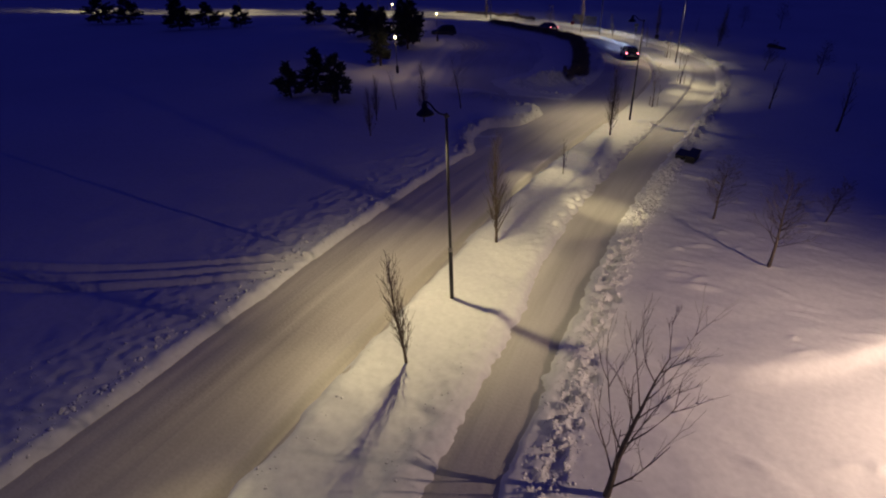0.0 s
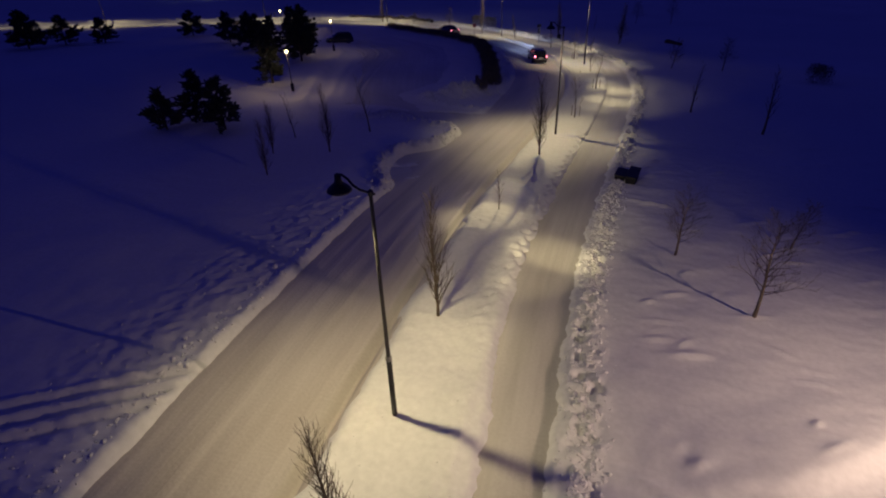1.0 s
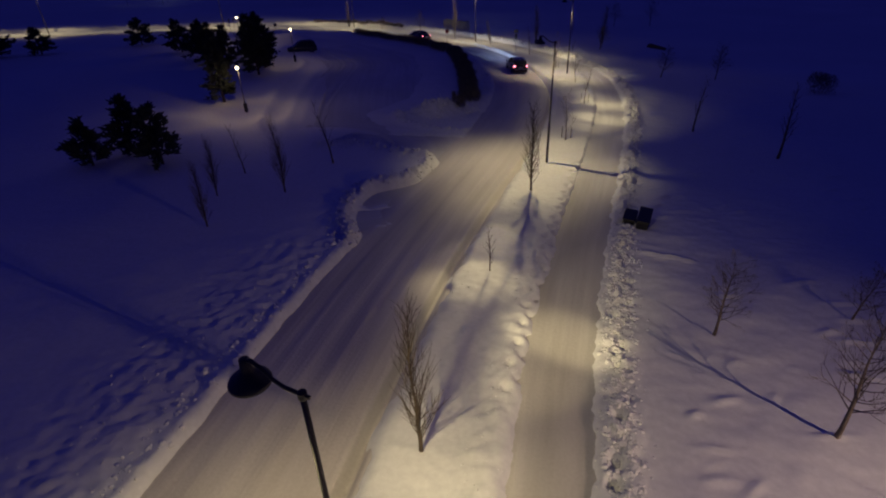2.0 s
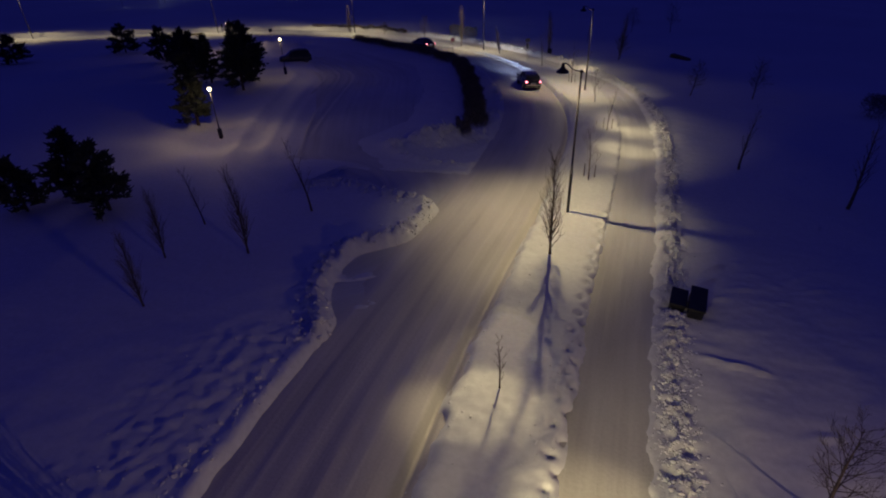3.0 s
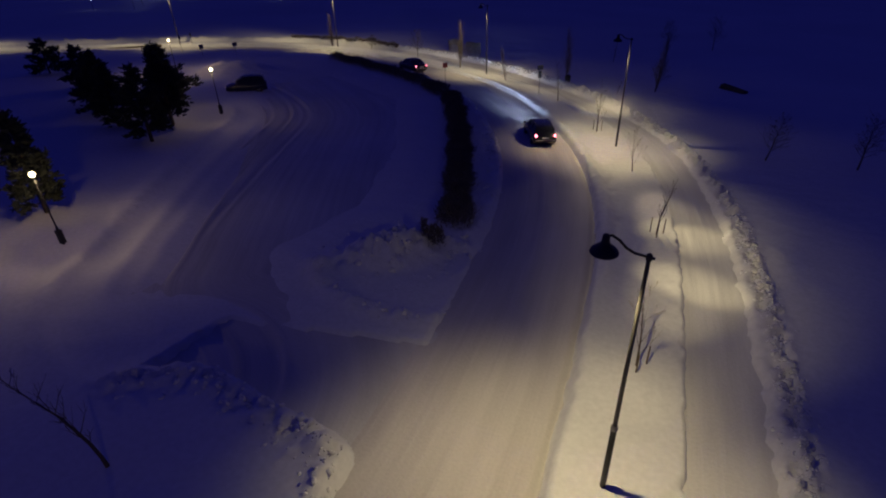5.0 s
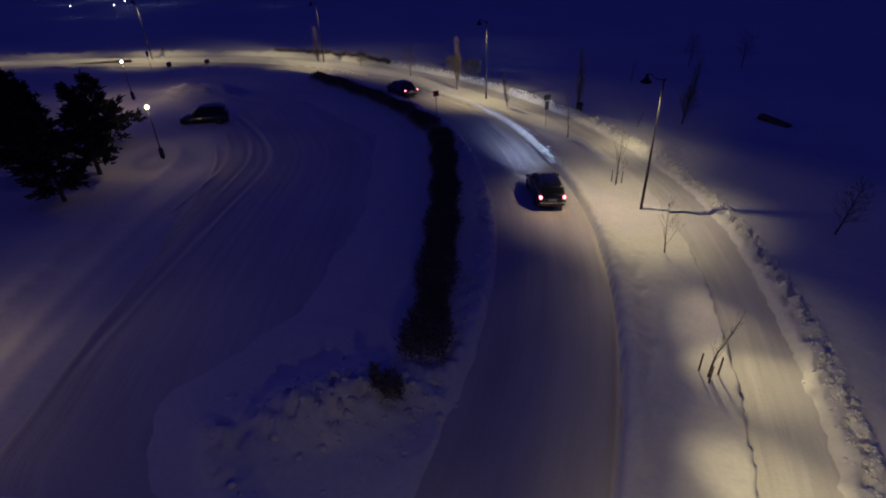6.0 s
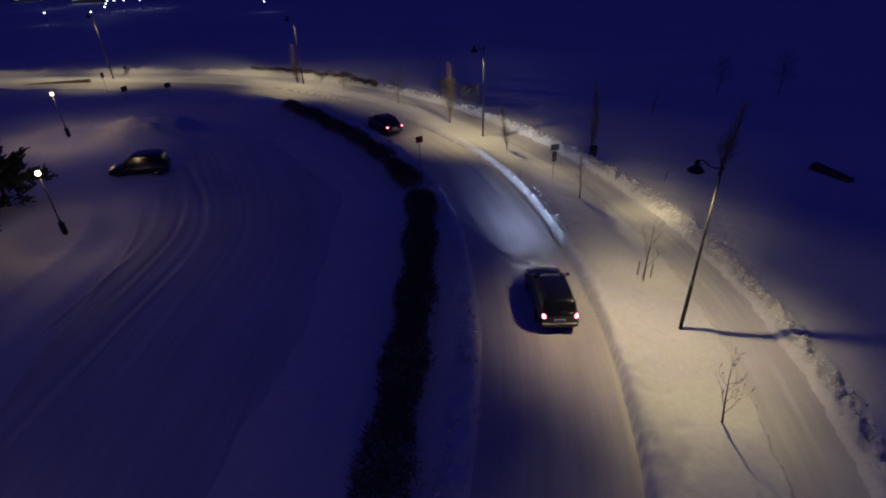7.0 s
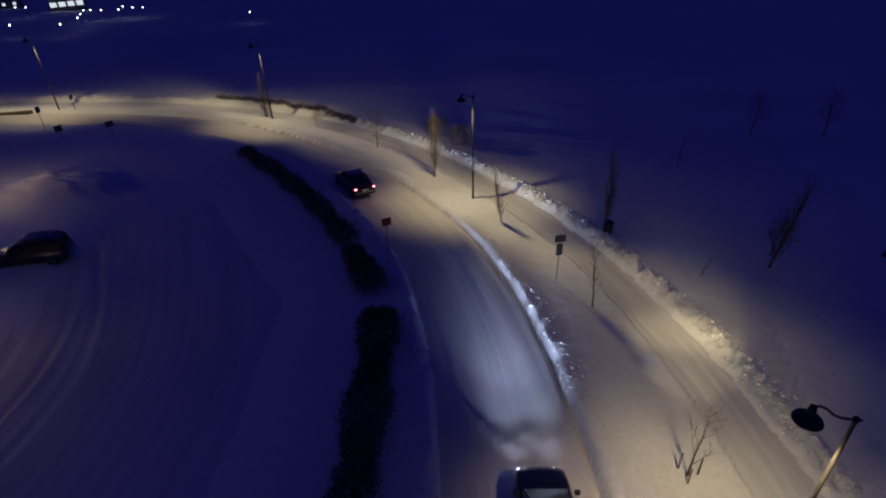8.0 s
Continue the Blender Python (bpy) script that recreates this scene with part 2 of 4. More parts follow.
def beside(line, s, offset):
    """The place at arc length s along a line, offset to its right."""
    i = int(min(s, len(line) - 2))
    t = line[i + 1] - line[i]
    t = t / np.linalg.norm(t)
    p = line[i] + t * (s - i)
    return float(p[0] + t[1] * offset), float(p[1] - t[0] * offset)


pit_rng = random.Random(4)
PITS = [(*beside(PATH, 48 + pit_rng.uniform(0, 42), PATH_HALF + pit_rng.uniform(0.45, 1.15)), pit_rng.uniform(0.12, 0.2)) for _ in range(46)]
DRIFTS = [(pit_rng.uniform(-3, 16), pit_rng.uniform(8, 50), pit_rng.uniform(0.2, 0.8), pit_rng.uniform(0.06, 0.13), pit_rng.gauss(0.3, 0.35), pit_rng.uniform(0.04, 0.13)) for _ in range(150)]
PITS += [(*beside(PATH, 89 + 0.5 * k + pit_rng.uniform(-0.2, 0.2), PATH_HALF + pit_rng.uniform(0.4, 1.05)), pit_rng.uniform(0.12, 0.2)) for k in range(95)]
DRIFTS += [(-2.5, 36.8, 0.45, 0.10, -0.1, 0.14), (-1.75, 36.65, 0.5, 0.12, 0.15, 0.16), (-0.95, 36.5, 0.4, 0.09, -0.2, 0.14), (-1.7, 41.1, 0.3, 0.06, 0.6, 0.10), (-1.5, 43.9, 0.3, 0.06, 0.7, 0.09)]
TRAIL = smooth_line([(-7.7, 95.9), (-6.9, 89.2), (-6.0, 85.2), (-5.2, 82.7), (-4.2, 81.6)], 0.6)
PITS += [(float(p[0]) + (0.12 if k % 2 else -0.12), float(p[1]), 0.09) for k, p in enumerate(TRAIL)]
PITS += [(*beside(PATH, 71 + 0.62 * k, -PATH_HALF - 0.22 + (0.13 if k % 2 else -0.13) + pit_rng.uniform(-0.06, 0.06)), 0.13) for k in range(38)]


def snow_height(x, y):
    x, y = np.asarray(x, float), np.asarray(y, float)
    _, dr = along(ROAD, x, y)
    _, dp = along(PATH, x, y)
    _, db = along(BAY, x, y)
    _, di = along(ISLAND, x, y)
    sk, dk = along(KERBLINE, x, y)
    dk = np.where((sk > 0.3) & (sk < 0.5 * len(KERBLINE) - 1.0), dk, 99.0)
    kerb = (0.35 + 0.65 * step(4, 9, sk)) * (1 - step(79, 82.5, y))
    near = bell(np.maximum(0, np.abs(dr) - 14), 12)
    lump = fbm(x * 1.9, y * 1.9, 4)
    rough = fbm(x * 0.9 + 40, y * 0.9, 3)
    crumb = fbm(x * 3.9 + 11, y * 3.4, 3)
    # open field with soft drifts and wind ripples
    h = 0.0 * x + 0.22 + 0.25 * vnoise(x * 0.06, y * 0.06) + 0.10 * vnoise(x * 0.25 + 9, y * 0.35) + near * 0.05 * fbm(x * 0.8, y * 1.1, 3)
    right = step(1.2, 3.0, dp)
    h = h + right * bell(np.maximum(0, dp - 12), 14) * (0.05 * np.maximum(0, fbm(x * 0.3 + 3, y * 0.9 + 8, 3)) + 0.05 * np.maximum(0.12, fbm(x * 0.9 - 0.6 * y + 30, y * 2.0 + 0.5 * x, 4)) + 0.012 * lump)
    # drift ridge on the field side of the footpath
    crest = y - 17.5 - 0.25 * x - 0.08 * np.maximum(0, x) ** 2 * (x < 12)
    h = h + 0.34 * np.where(crest < 0, bell(crest, 0.7), bell(crest, 2.6)) * step(-2.2, 3, x) * bell(np.maximum(0, x - 10), 4)
    for cx, cy, ln, wd, ang, hi in DRIFTS:
        j = (np.abs(x - cx) < 2.2) & (np.abs(y - cy) < 2.2)
        u, v = x[j] - cx, y[j] - cy
        a, b = u * math.cos(ang) + v * math.sin(ang), v * math.cos(ang) - u * math.sin(ang)
        h[j] = h[j] + hi * bell(a, ln) * np.where(b < 0, bell(b, wd * 0.7), bell(b, wd * 1.8))
    # left ploughed bank and its apron of clods
    before, after = 1 - step(33, 36, y), step(56, 59, y)
    edge_l = dr + ROAD_HALF
    h = h + before * bell(edge_l + 0.50, 0.36) * (0.15 + 0.08 * rough + 0.08 * crumb) * (1 - 0.7 * bell(y - 16.3, 1.3))
    h = h + before * step(-7.0, -1.6, edge_l) * (1 - step(-1.2, -0.7, edge_l)) * (0.10 + 0.04 * lump + 0.11 * crumb + 0.05 * fbm(x * 6.0 + 3, y * 5.0, 2))
    h = h + after * bell(edge_l + 0.5, 0.45) * (0.16 + 0.25 * np.maximum(-0.2, lump)) + after * step(-3.2, -0.6, edge_l) * (1 - step(-0.8, 0.1, edge_l)) * 0.16 * lump
    # verge between road and path
    verge = step(0.0, 0.6, dr - ROAD_HALF) * (1 - step(-0.2, 0.0, dp + PATH_HALF))
    h = h - verge * 0.15 * step(36, 46, y)
    h = h + verge * (0.06 + 0.03 * rough * (1 - step(40, 58, y)) + (0.02 * lump + 0.04 * crumb) * (1 - 0.8 * step(28, 42, y)) + 0.035 * fbm(x * 2.2 + 0.3 * y, y * 0.5, 4) * (1 - step(30, 44, y)))
    h = h + bell(dr - ROAD_HALF - 0.55, 0.4) * (0.06 + 0.13 * np.maximum(-0.1, lump)) * (0.20 + 0.6 * step(85, 92, y) + 0.25 * (1 - step(36, 46, y)))
    h = h + verge * step(58, 64, y) * (1 - step(76, 82, y)) * (1 - step(1.3, 2.4, dr - ROAD_HALF)) * 0.26 * np.minimum(0.15, fbm(x * 1.6 - 0.5 * y, y * 1.3 + 3, 3))
    h = h + verge * step(56, 62, y) * (1 - step(84, 90, y)) * bell(dr - ROAD_HALF - 0.40, 0.45) * (0.22 + 0.14 * lump)
    h = h + bell(dp + PATH_HALF + 0.35 + 0.15 * step(16, 24, y), 0.65) * (0.12 + 0.03 * lump + 0.06 * crumb) * (1 - 0.8 * step(34, 46, y))
    # lumpy ridge beyond the path
    h = h + bell(dp - PATH_HALF - 0.75, 0.55 - 0.12 * step(36, 46, y) + 0.12 * step(84, 96, y)) * (0.06 + 0.03 * lump + 0.28 * crumb + (0.10 + 0.10 * lump + 0.10 * crumb) * step(36, 46, y)) * (1 + 0.4 * step(84, 96, y))
    # banks round the bay and the island, and the heap
    h = h + np.where(db > 0.25, bell(db - 0.25, 0.38), bell(db - 0.25, 0.85)) * (0.24 + 0.14 * lump + 0.42 * crumb) + np.where(db < 0, bell(db, 4.0), bell(db, 1.7)) * 0.13 * step(36, 40, y)
    h = h + bell(di, 0.5) * (0.24 + 0.2 * lump + 0.22 * crumb)
    h = h + 1.25 * bell((x + 19.5) * 0.73 + (y - 59.2) * 0.68, 3.0) * bell((y - 59.2) * 0.73 - (x + 19.5) * 0.68, 1.2) * (1 + 0.6 * lump + 0.6 * crumb)
    h = h + kerb * np.where(dk > 0, bell(dk, 0.25), bell(dk, 0.9)) * (0.25 + 0.10 * lump + 0.10 * crumb) + kerb * (bell(dk - 1.1, 0.5) * -0.10 + bell(dk - 2.2, 0.35) * 0.10 + bell(dk - 3.4, 0.4) * 0.09)
    h = h - 0.26 * bell(np.maximum(0, np.abs(x + 19.0) - 2.5), 2.2) * bell(np.maximum(0, np.abs(y - 57.6) - 2.0), 2.0)
    # big heap by the far park lamp
    h = h + 1.1 * bell(x + 55.5, 5.0) * bell(y - 96, 3.2) * (1 + 0.5 * fbm(x * 0.5, y * 0.5, 3) + 0.35 * fbm(x * 0.7 + 5, y * 1.8, 3))
    # tracks leaving the road across the field
    for off in (0.3, -0.65, -1.6):
        ty = y - (16.5 + off + (x + 16.8) * 0.85 + 0.02 * (x + 16.8) ** 2)
        h = h - (0.17 + 0.10 * rough) * bell(ty, 0.22) * (x < -16.4) * bell(np.maximum(0, -x - 34), 8) + 0.12 * bell(ty - 0.38, 0.17) * (x < -16.4) * bell(np.maximum(0, -x - 34), 8)
    # road, path and drive are cut down
    crisp = step(54, 62, y) * (dr > 0)
    road_cut = step(-0.35 + 0.25 * crisp, 0.35 - 0.25 * crisp, ROAD_HALF - np.abs(dr) + 0.30 * rough * np.where(dr > 0, 1, 0.4) * (1 - 0.6 * crisp))
    sharp = step(36, 46, y) * (dp < 0)
    path_cut = step(-0.18 + 0.12 * sharp, 0.22 - 0.12 * sharp, PATH_HALF - 0.12 * (dp < 0) * (1 - sharp) - 0.28 * (1 - step(16, 24, y)) - np.abs(dp) + (0.22 * rough + 0.12 * lump + 0.10 * crumb) * (1 - 0.8 * sharp))
    h = h * (1 - road_cut) - 0.42 * road_cut
    h = h * (1 - path_cut) - 0.07 * path_cut - sharp * (0.24 + 0.3 * crumb) * bell(dp + PATH_HALF - 0.06 + 0.16 * lump, 0.12)
    for (fx, fy, fr) in PITS:
        near_pit = (np.abs(x - fx) < 1) & (np.abs(y - fy) < 1)
        h = h - near_pit * 2.0 * fr * bell(np.hypot(x - fx, y - fy), fr)
    bay_cut = inside(np.r_[BAY, [(-24, 52)], [(-14, 53)], [(-13, 40)], [(-14, 33)]], x, y) * np.where(db > 0, step(0.55, 1.0, db), step(0.35, 1.1, -db)) * step(0.2, 0.9, np.abs(di))
    lot = step(-0.5, 3.5, near_outline(LOT, x, y))
    flat = np.maximum(bay_cut, lot * step(0.3, 1.2, np.abs(db)) * step(0.2, 0.9, np.abs(di)))
    h = h * (1 - flat) - flat * 0.12
    # crests that the plough left inside the bay
    for line in FURROWS:
        sf, df = along(line, x, y)
        ends = step(0.05, 0.8, sf) * (1 - step(0.3 * len(line) - 1.6, 0.3 * len(line) - 0.4, sf))
        h = h + ends * (0.16 + 0.12 * crumb) * np.where(df > 0, bell(df, 0.18), bell(df, 0.7))
    return h + lie(x, y)


def mesh_from_grid(name, X, Y, Z, mat, uv=None, smooth=True):
    ny, nx = X.shape
    verts = np.c_[X.ravel(), Y.ravel(), Z.ravel()]
    i = np.arange(nx * ny).reshape(ny, nx)
    quads = np.stack([i[:-1, :-1], i[:-1, 1:], i[1:, 1:], i[1:, :-1]], -1).reshape(-1, 4)
    me = bpy.data.meshes.new(name)
    me.vertices.add(len(verts))
    me.vertices.foreach_set("co", verts.ravel())
    me.loops.add(quads.size)
    me.loops.foreach_set("vertex_index", quads.ravel())
    me.polygons.add(len(quads))
    me.polygons.foreach_set("loop_start", np.arange(0, quads.size, 4))
    me.polygons.foreach_set("loop_total", np.full(len(quads), 4))
    if uv is not None:
        layer = me.uv_layers.new(name="UVMap")
        layer.data.foreach_set("uv", uv.reshape(-1, 2)[quads.ravel()].ravel())
    me.update(calc_edges=True)
    me.validate()
    if smooth:
        me.shade_smooth()
    me.materials.append(mat)
    return new(name, me)


def spaced(*stretches):
    """Coordinates from stretches (start, end, spacing)."""
    return np.concatenate([np.arange(a, b, s) for a, b, s in stretches])


far = 1.0 * np.array([3, 7, 13, 22, 36, 58, 90, 140, 220, 360, 600, 1000, 1700, 2600])
gx = np.concatenate([-140 - far[::-1], spaced((-140, -95, 1.0), (-95, -60, 0.5), (-60, -46, 0.4), (-46, -30, 0.24), (-30, -10, 0.17), (-10, -1.5, 0.11), (-1.5, 8, 0.11), (8, 16, 0.2), (16, 30, 0.5)), 30 + far])
gy = np.concatenate([-12 - far[::-1], spaced((-12, 4, 0.5), (4, 44, 0.13), (44, 104, 0.19), (104, 126, 0.3), (126, 150, 1.0)), 150 + far])
GX, GY = np.meshgrid(gx, gy)
tagged(mesh_from_grid("ground", GX, GY, snow_height(GX, GY), SNOW), "snow-covered field with drifts, ploughed banks and footprints at dusk", "ground", kind="structure")


def strip(name, line, half, mat, lift, ruts, worn, raised=0.0):
    """A driven way of packed snow laid along a line."""
    t = np.gradient(line, axis=0)
    t /= np.linalg.norm(t, axis=1)[:, None]
    right = np.c_[t[:, 1], -t[:, 0]]
    d = np.arange(-half - 0.45, half + 0.46, 0.075)
    X = line[:, :1] + right[:, :1] * d
    Y = line[:, 1:] + right[:, 1:] * d
    s = np.arange(len(line))[:, None] * (line[1] - line[0]).dot(t[0]) * np.ones_like(X)
    Z = lie(X, Y) + lift + raised * (1 - step(36, 46, Y)) + 0.03 * fbm(s * 0.15, d[None] * 0.9 + 4, 3)
    for r, w, depth in ruts:
        Z = Z - depth * bell(d[None] - r + 0.12 * np.sin(s * 0.07 + r), w)
    ob = mesh_from_grid(name, X, Y, Z, mat, np.stack([d[None] * np.ones_like(X), s], -1))
    wear = ob.data.attributes.new("wear", "FLOAT", "POINT")
    wear.data.foreach_set("value", (1 - worn[2] * step(worn[0], worn[1], Y + 3 * fbm(X * 0.2, Y * 0.2, 2))).ravel())
    return tagged(ob, kind="structure")


tagged(strip("road", smooth_line(ROAD, 0.5), ROAD_HALF, ROADSNOW, 0.0, [(-2.0, 0.25, 0.025), (-0.5, 0.25, 0.025), (0.6, 0.25, 0.02), (2.0, 0.25, 0.025), (2.58, 0.20, 0.30)], (14, 44, 0.75)),
       "road of hard-packed snow with tyre ruts", "road")
tagged(strip("footpath", smooth_line(PATH, 0.5), PATH_HALF, PATHSNOW, 0.02, [(-0.7, 0.2, 0.02), (0.6, 0.2, 0.02), (0.15, 0.15, 0.015)], (30, 60, 0.9), 0.09),
       "ploughed footpath of trodden greyish snow", "footpath")


def driven_place(name, poly, mat, label):
    """The cleared, driven snow of bay, drive and parking place, cut to its outline."""
    xs, ys = np.arange(-53, -12.4, 0.12), np.arange(32, 102, 0.18)
    X, Y = np.meshgrid(xs, ys)
    keep = inside(poly, X, Y) & (along(ROAD, X, Y)[1] < -ROAD_HALF + 0.1)
    _, dk = along(KERBLINE, X, Y)
    Z = lie(X, Y) - 0.005 + 0.05 * fbm(X * 0.3, Y * 0.3, 3)
    for off in (0.9, 1.5, 2.6, 3.1, 4.4, 4.9, 6.4):
        wander = dk - off - 2.2 * vnoise(X * 0.06 + 7 * off, Y * 0.06)
        Z = Z + np.clip(0.35 + 1.7 * vnoise(X * 0.11 + 3.3 * off, Y * 0.11 + off), 0, 1.1) * (0.13 * bell(wander - 0.30, 0.17) - 0.13 * bell(wander, 0.20))
    Z = Z - 0.07 * bell(dk - 0.75, 0.22)
    for off in (0.4, 1.9):
        Z = Z - 0.03 * bell(along(BAY, X, Y)[1] - 2.2 - off, 0.25)
    i = np.arange(X.size).reshape(X.shape)
    quads = np.stack([i[:-1, :-1], i[:-1, 1:], i[1:, 1:], i[1:, :-1]], -1)[keep[:-1, :-1]]
    used, back = np.unique(quads.ravel(), return_inverse=True)
    me = bpy.data.meshes.new(name)
    me.from_pydata(np.c_[X.ravel(), Y.ravel(), Z.ravel()][used].tolist(), [], back.reshape(-1, 4).tolist())
    layer = me.uv_layers.new(name="UVMap")
    uv = np.c_[dk.ravel(), Y.ravel()][used]
    layer.data.foreach_set("uv", uv[back].ravel())
    wear = me.attributes.new("wear", "FLOAT", "POINT")
    wear.data.foreach_set("value", np.clip(0.10 + 0.75 * bell(dk - 3.5 + 2.0 * fbm(X * 0.3, Y * 0.3, 2), 4.5) + 0.8 * (1 - step(50, 60, Y + 2.0 * fbm(X * 0.3, Y * 0.3, 2))), 0, 1).ravel()[used])
    me.update()
    me.shade_smooth()
    me.materials.append(mat)
    return tagged(new(name, me), label, "parking place", kind="structure")


driven_place("parking_place", np.array([(-12, 33), (-16.5, 33), (-20, 36), (-20.5, 42), (-17.8, 44.5), (-17.5, 47), (-25, 47.5), (-33, 48.5), (-33, 56), (-37, 66), (-43, 78), (-51, 92),
                                        (-44, 101), (-30, 91), (-24, 77), (-21, 64), (-24, 58), (-22, 53.6), (-12, 53.6)], float), LOTSNOW, "cleared parking place and drive of packed snow with tyre tracks")


def ground_z(x, y):
    return float(snow_height(np.array([x]), np.array([y]))[0])


# ---- building blocks ----
def part(name, bm, mat, parent=None, label="", smooth=False):
    me = bpy.data.meshes.new(name)
    bm.to_mesh(me)
    bm.free()
    if smooth:
        me.shade_smooth()
    me.materials.append(mat)
    ob = new(name, me)
    if parent:
        ob.parent = parent
    return tagged(ob, label)


def raw(name, verts, faces, mat, parent=None, label=""):
    me = bpy.data.meshes.new(name)
    me.from_pydata(verts, [], faces)
    me.update()
    me.materials.append(mat)
    ob = new(name, me)
    if parent:
        ob.parent = parent
    return tagged(ob, label)


def rings(bm, loops, close=True):
    """Skin a row of loops of equal count, with end caps."""
    vs = [[bm.verts.new(p) for p in loop] for loop in loops]
    n = len(vs[0])
    for a, b in zip(vs, vs[1:]):
        for i in range(n):
            bm.faces.new((a[i], a[(i + 1) % n], b[(i + 1) % n], b[i]))
    if close:
        bm.faces.new(vs[0][::-1])
        bm.faces.new(vs[-1])
    return bm


def tube(bm, points, radii, sides=8, close=True):
    pts = [Vector(p) for p in points]
    loops = []
    for i, p in enumerate(pts):
        d = (pts[min(i + 1, len(pts) - 1)] - pts[max(i - 1, 0)]).normalized()
        u = d.orthogonal().normalized() if abs(d.z) < 0.95 else Vector((1, 0, 0)).cross(d).normalized()
        v = d.cross(u)
        loops.append([p + radii[i] * (math.cos(a) * u + math.sin(a) * v) for a in [2 * math.pi * k / sides for k in range(sides)]])
    return rings(bm, loops, close)


def turned(bm, profile, sides=16, centre=(0, 0, 0)):
    """A solid of revolution about z: rows of radius and height."""
    return rings(bm, [[(centre[0] + r * math.cos(2 * math.pi * k / sides), centre[1] + r * math.sin(2 * math.pi * k / sides), centre[2] + z)
                       for k in range(sides)] for r, z in profile])


def box(bm, lo, hi, bevel=0.0):
    vs = [bm.verts.new((x, y, z)) for z in (lo[2], hi[2]) for y in (lo[1], hi[1]) for x in (lo[0], hi[0])]
    fs = [bm.faces.new([vs[i] for i in f]) for f in ((0, 2, 3, 1), (4, 5, 7, 6), (0, 1, 5, 4), (2, 6, 7, 3), (0, 4, 6, 2), (1, 3, 7, 5))]
    if bevel:
        es = {e for f in fs for e in f.edges}
        bmesh.ops.bevel(bm, geom=list(es), offset=bevel, segments=2, affect="EDGES", profile=0.5)
    return bm


def on_slope(x, y, z, turn):
    """A pose that follows the fall of the land."""
    return pose(x, y, z, -math.degrees(math.atan(FALL)), 0, 0) @ pose(0, 0, 0, 0, 0, turn)


def empty(name, m, label, category, group=""):
    ob = new(name)
    ob.matrix_world = m
    return tagged(ob, label, category, group)


# ---- street lamps ----
def street_lamp(m):
    """A tall stepped steel mast with a swan-neck arm to -x and a bell shade."""
    lamp = empty("street_lamp", m, "tall grey steel street lamp with a dark bell shade", "street lamp", "street lamps along the road")
    part("lower_pole", tube(bmesh.new(), [(0, 0, -0.4), (0, 0, 2.6)], [0.085, 0.08], 12), DARKSTEEL, lamp, smooth=True)
    part("collar", turned(bmesh.new(), [(0.082, 2.55), (0.095, 2.58), (0.095, 2.68), (0.06, 2.74)], 12), STEEL, lamp)
    part("upper_pole", tube(bmesh.new(), [(0, 0, 2.7), (0, 0, 7.95)], [0.06, 0.046], 12), MAST, lamp, smooth=True)
    part("pole_cap", turned(bmesh.new(), [(0.065, 7.86), (0.07, 7.9), (0.07, 7.98), (0.03, 8.02)], 12), DARKSTEEL, lamp)
    arm = [(0.12, 0, 7.92), (-0.30, 0, 7.95), (-0.48, 0, 8.03), (-0.64, 0, 8.18), (-0.80, 0, 8.26), (-0.92, 0, 8.2)]
    part("arm", tube(bmesh.new(), arm, [0.032] * 6, 8), DARKSTEEL, lamp, smooth=True)
    shade = part("shade", turned(bmesh.new(), [(0.04, 8.26), (0.075, 8.24), (0.09, 8.08), (0.13, 8.00), (0.23, 7.92), (0.30, 7.85), (0.315, 7.81),
                                              (0.295, 7.82), (0.22, 7.89), (0.11, 7.96), (0.02, 7.97)], 24, (-0.92, 0, 0)), DARKSTEEL, lamp, "dark bell-shaped shade", True)
    part("bulb", turned(bmesh.new(), [(0.02, 7.95), (0.055, 7.94), (0.07, 7.89), (0.055, 7.83), (0.02, 7.80)], 12, (-0.92, 0, 0)), STREETBULB, shade, "glowing warm bulb")
    return lamp


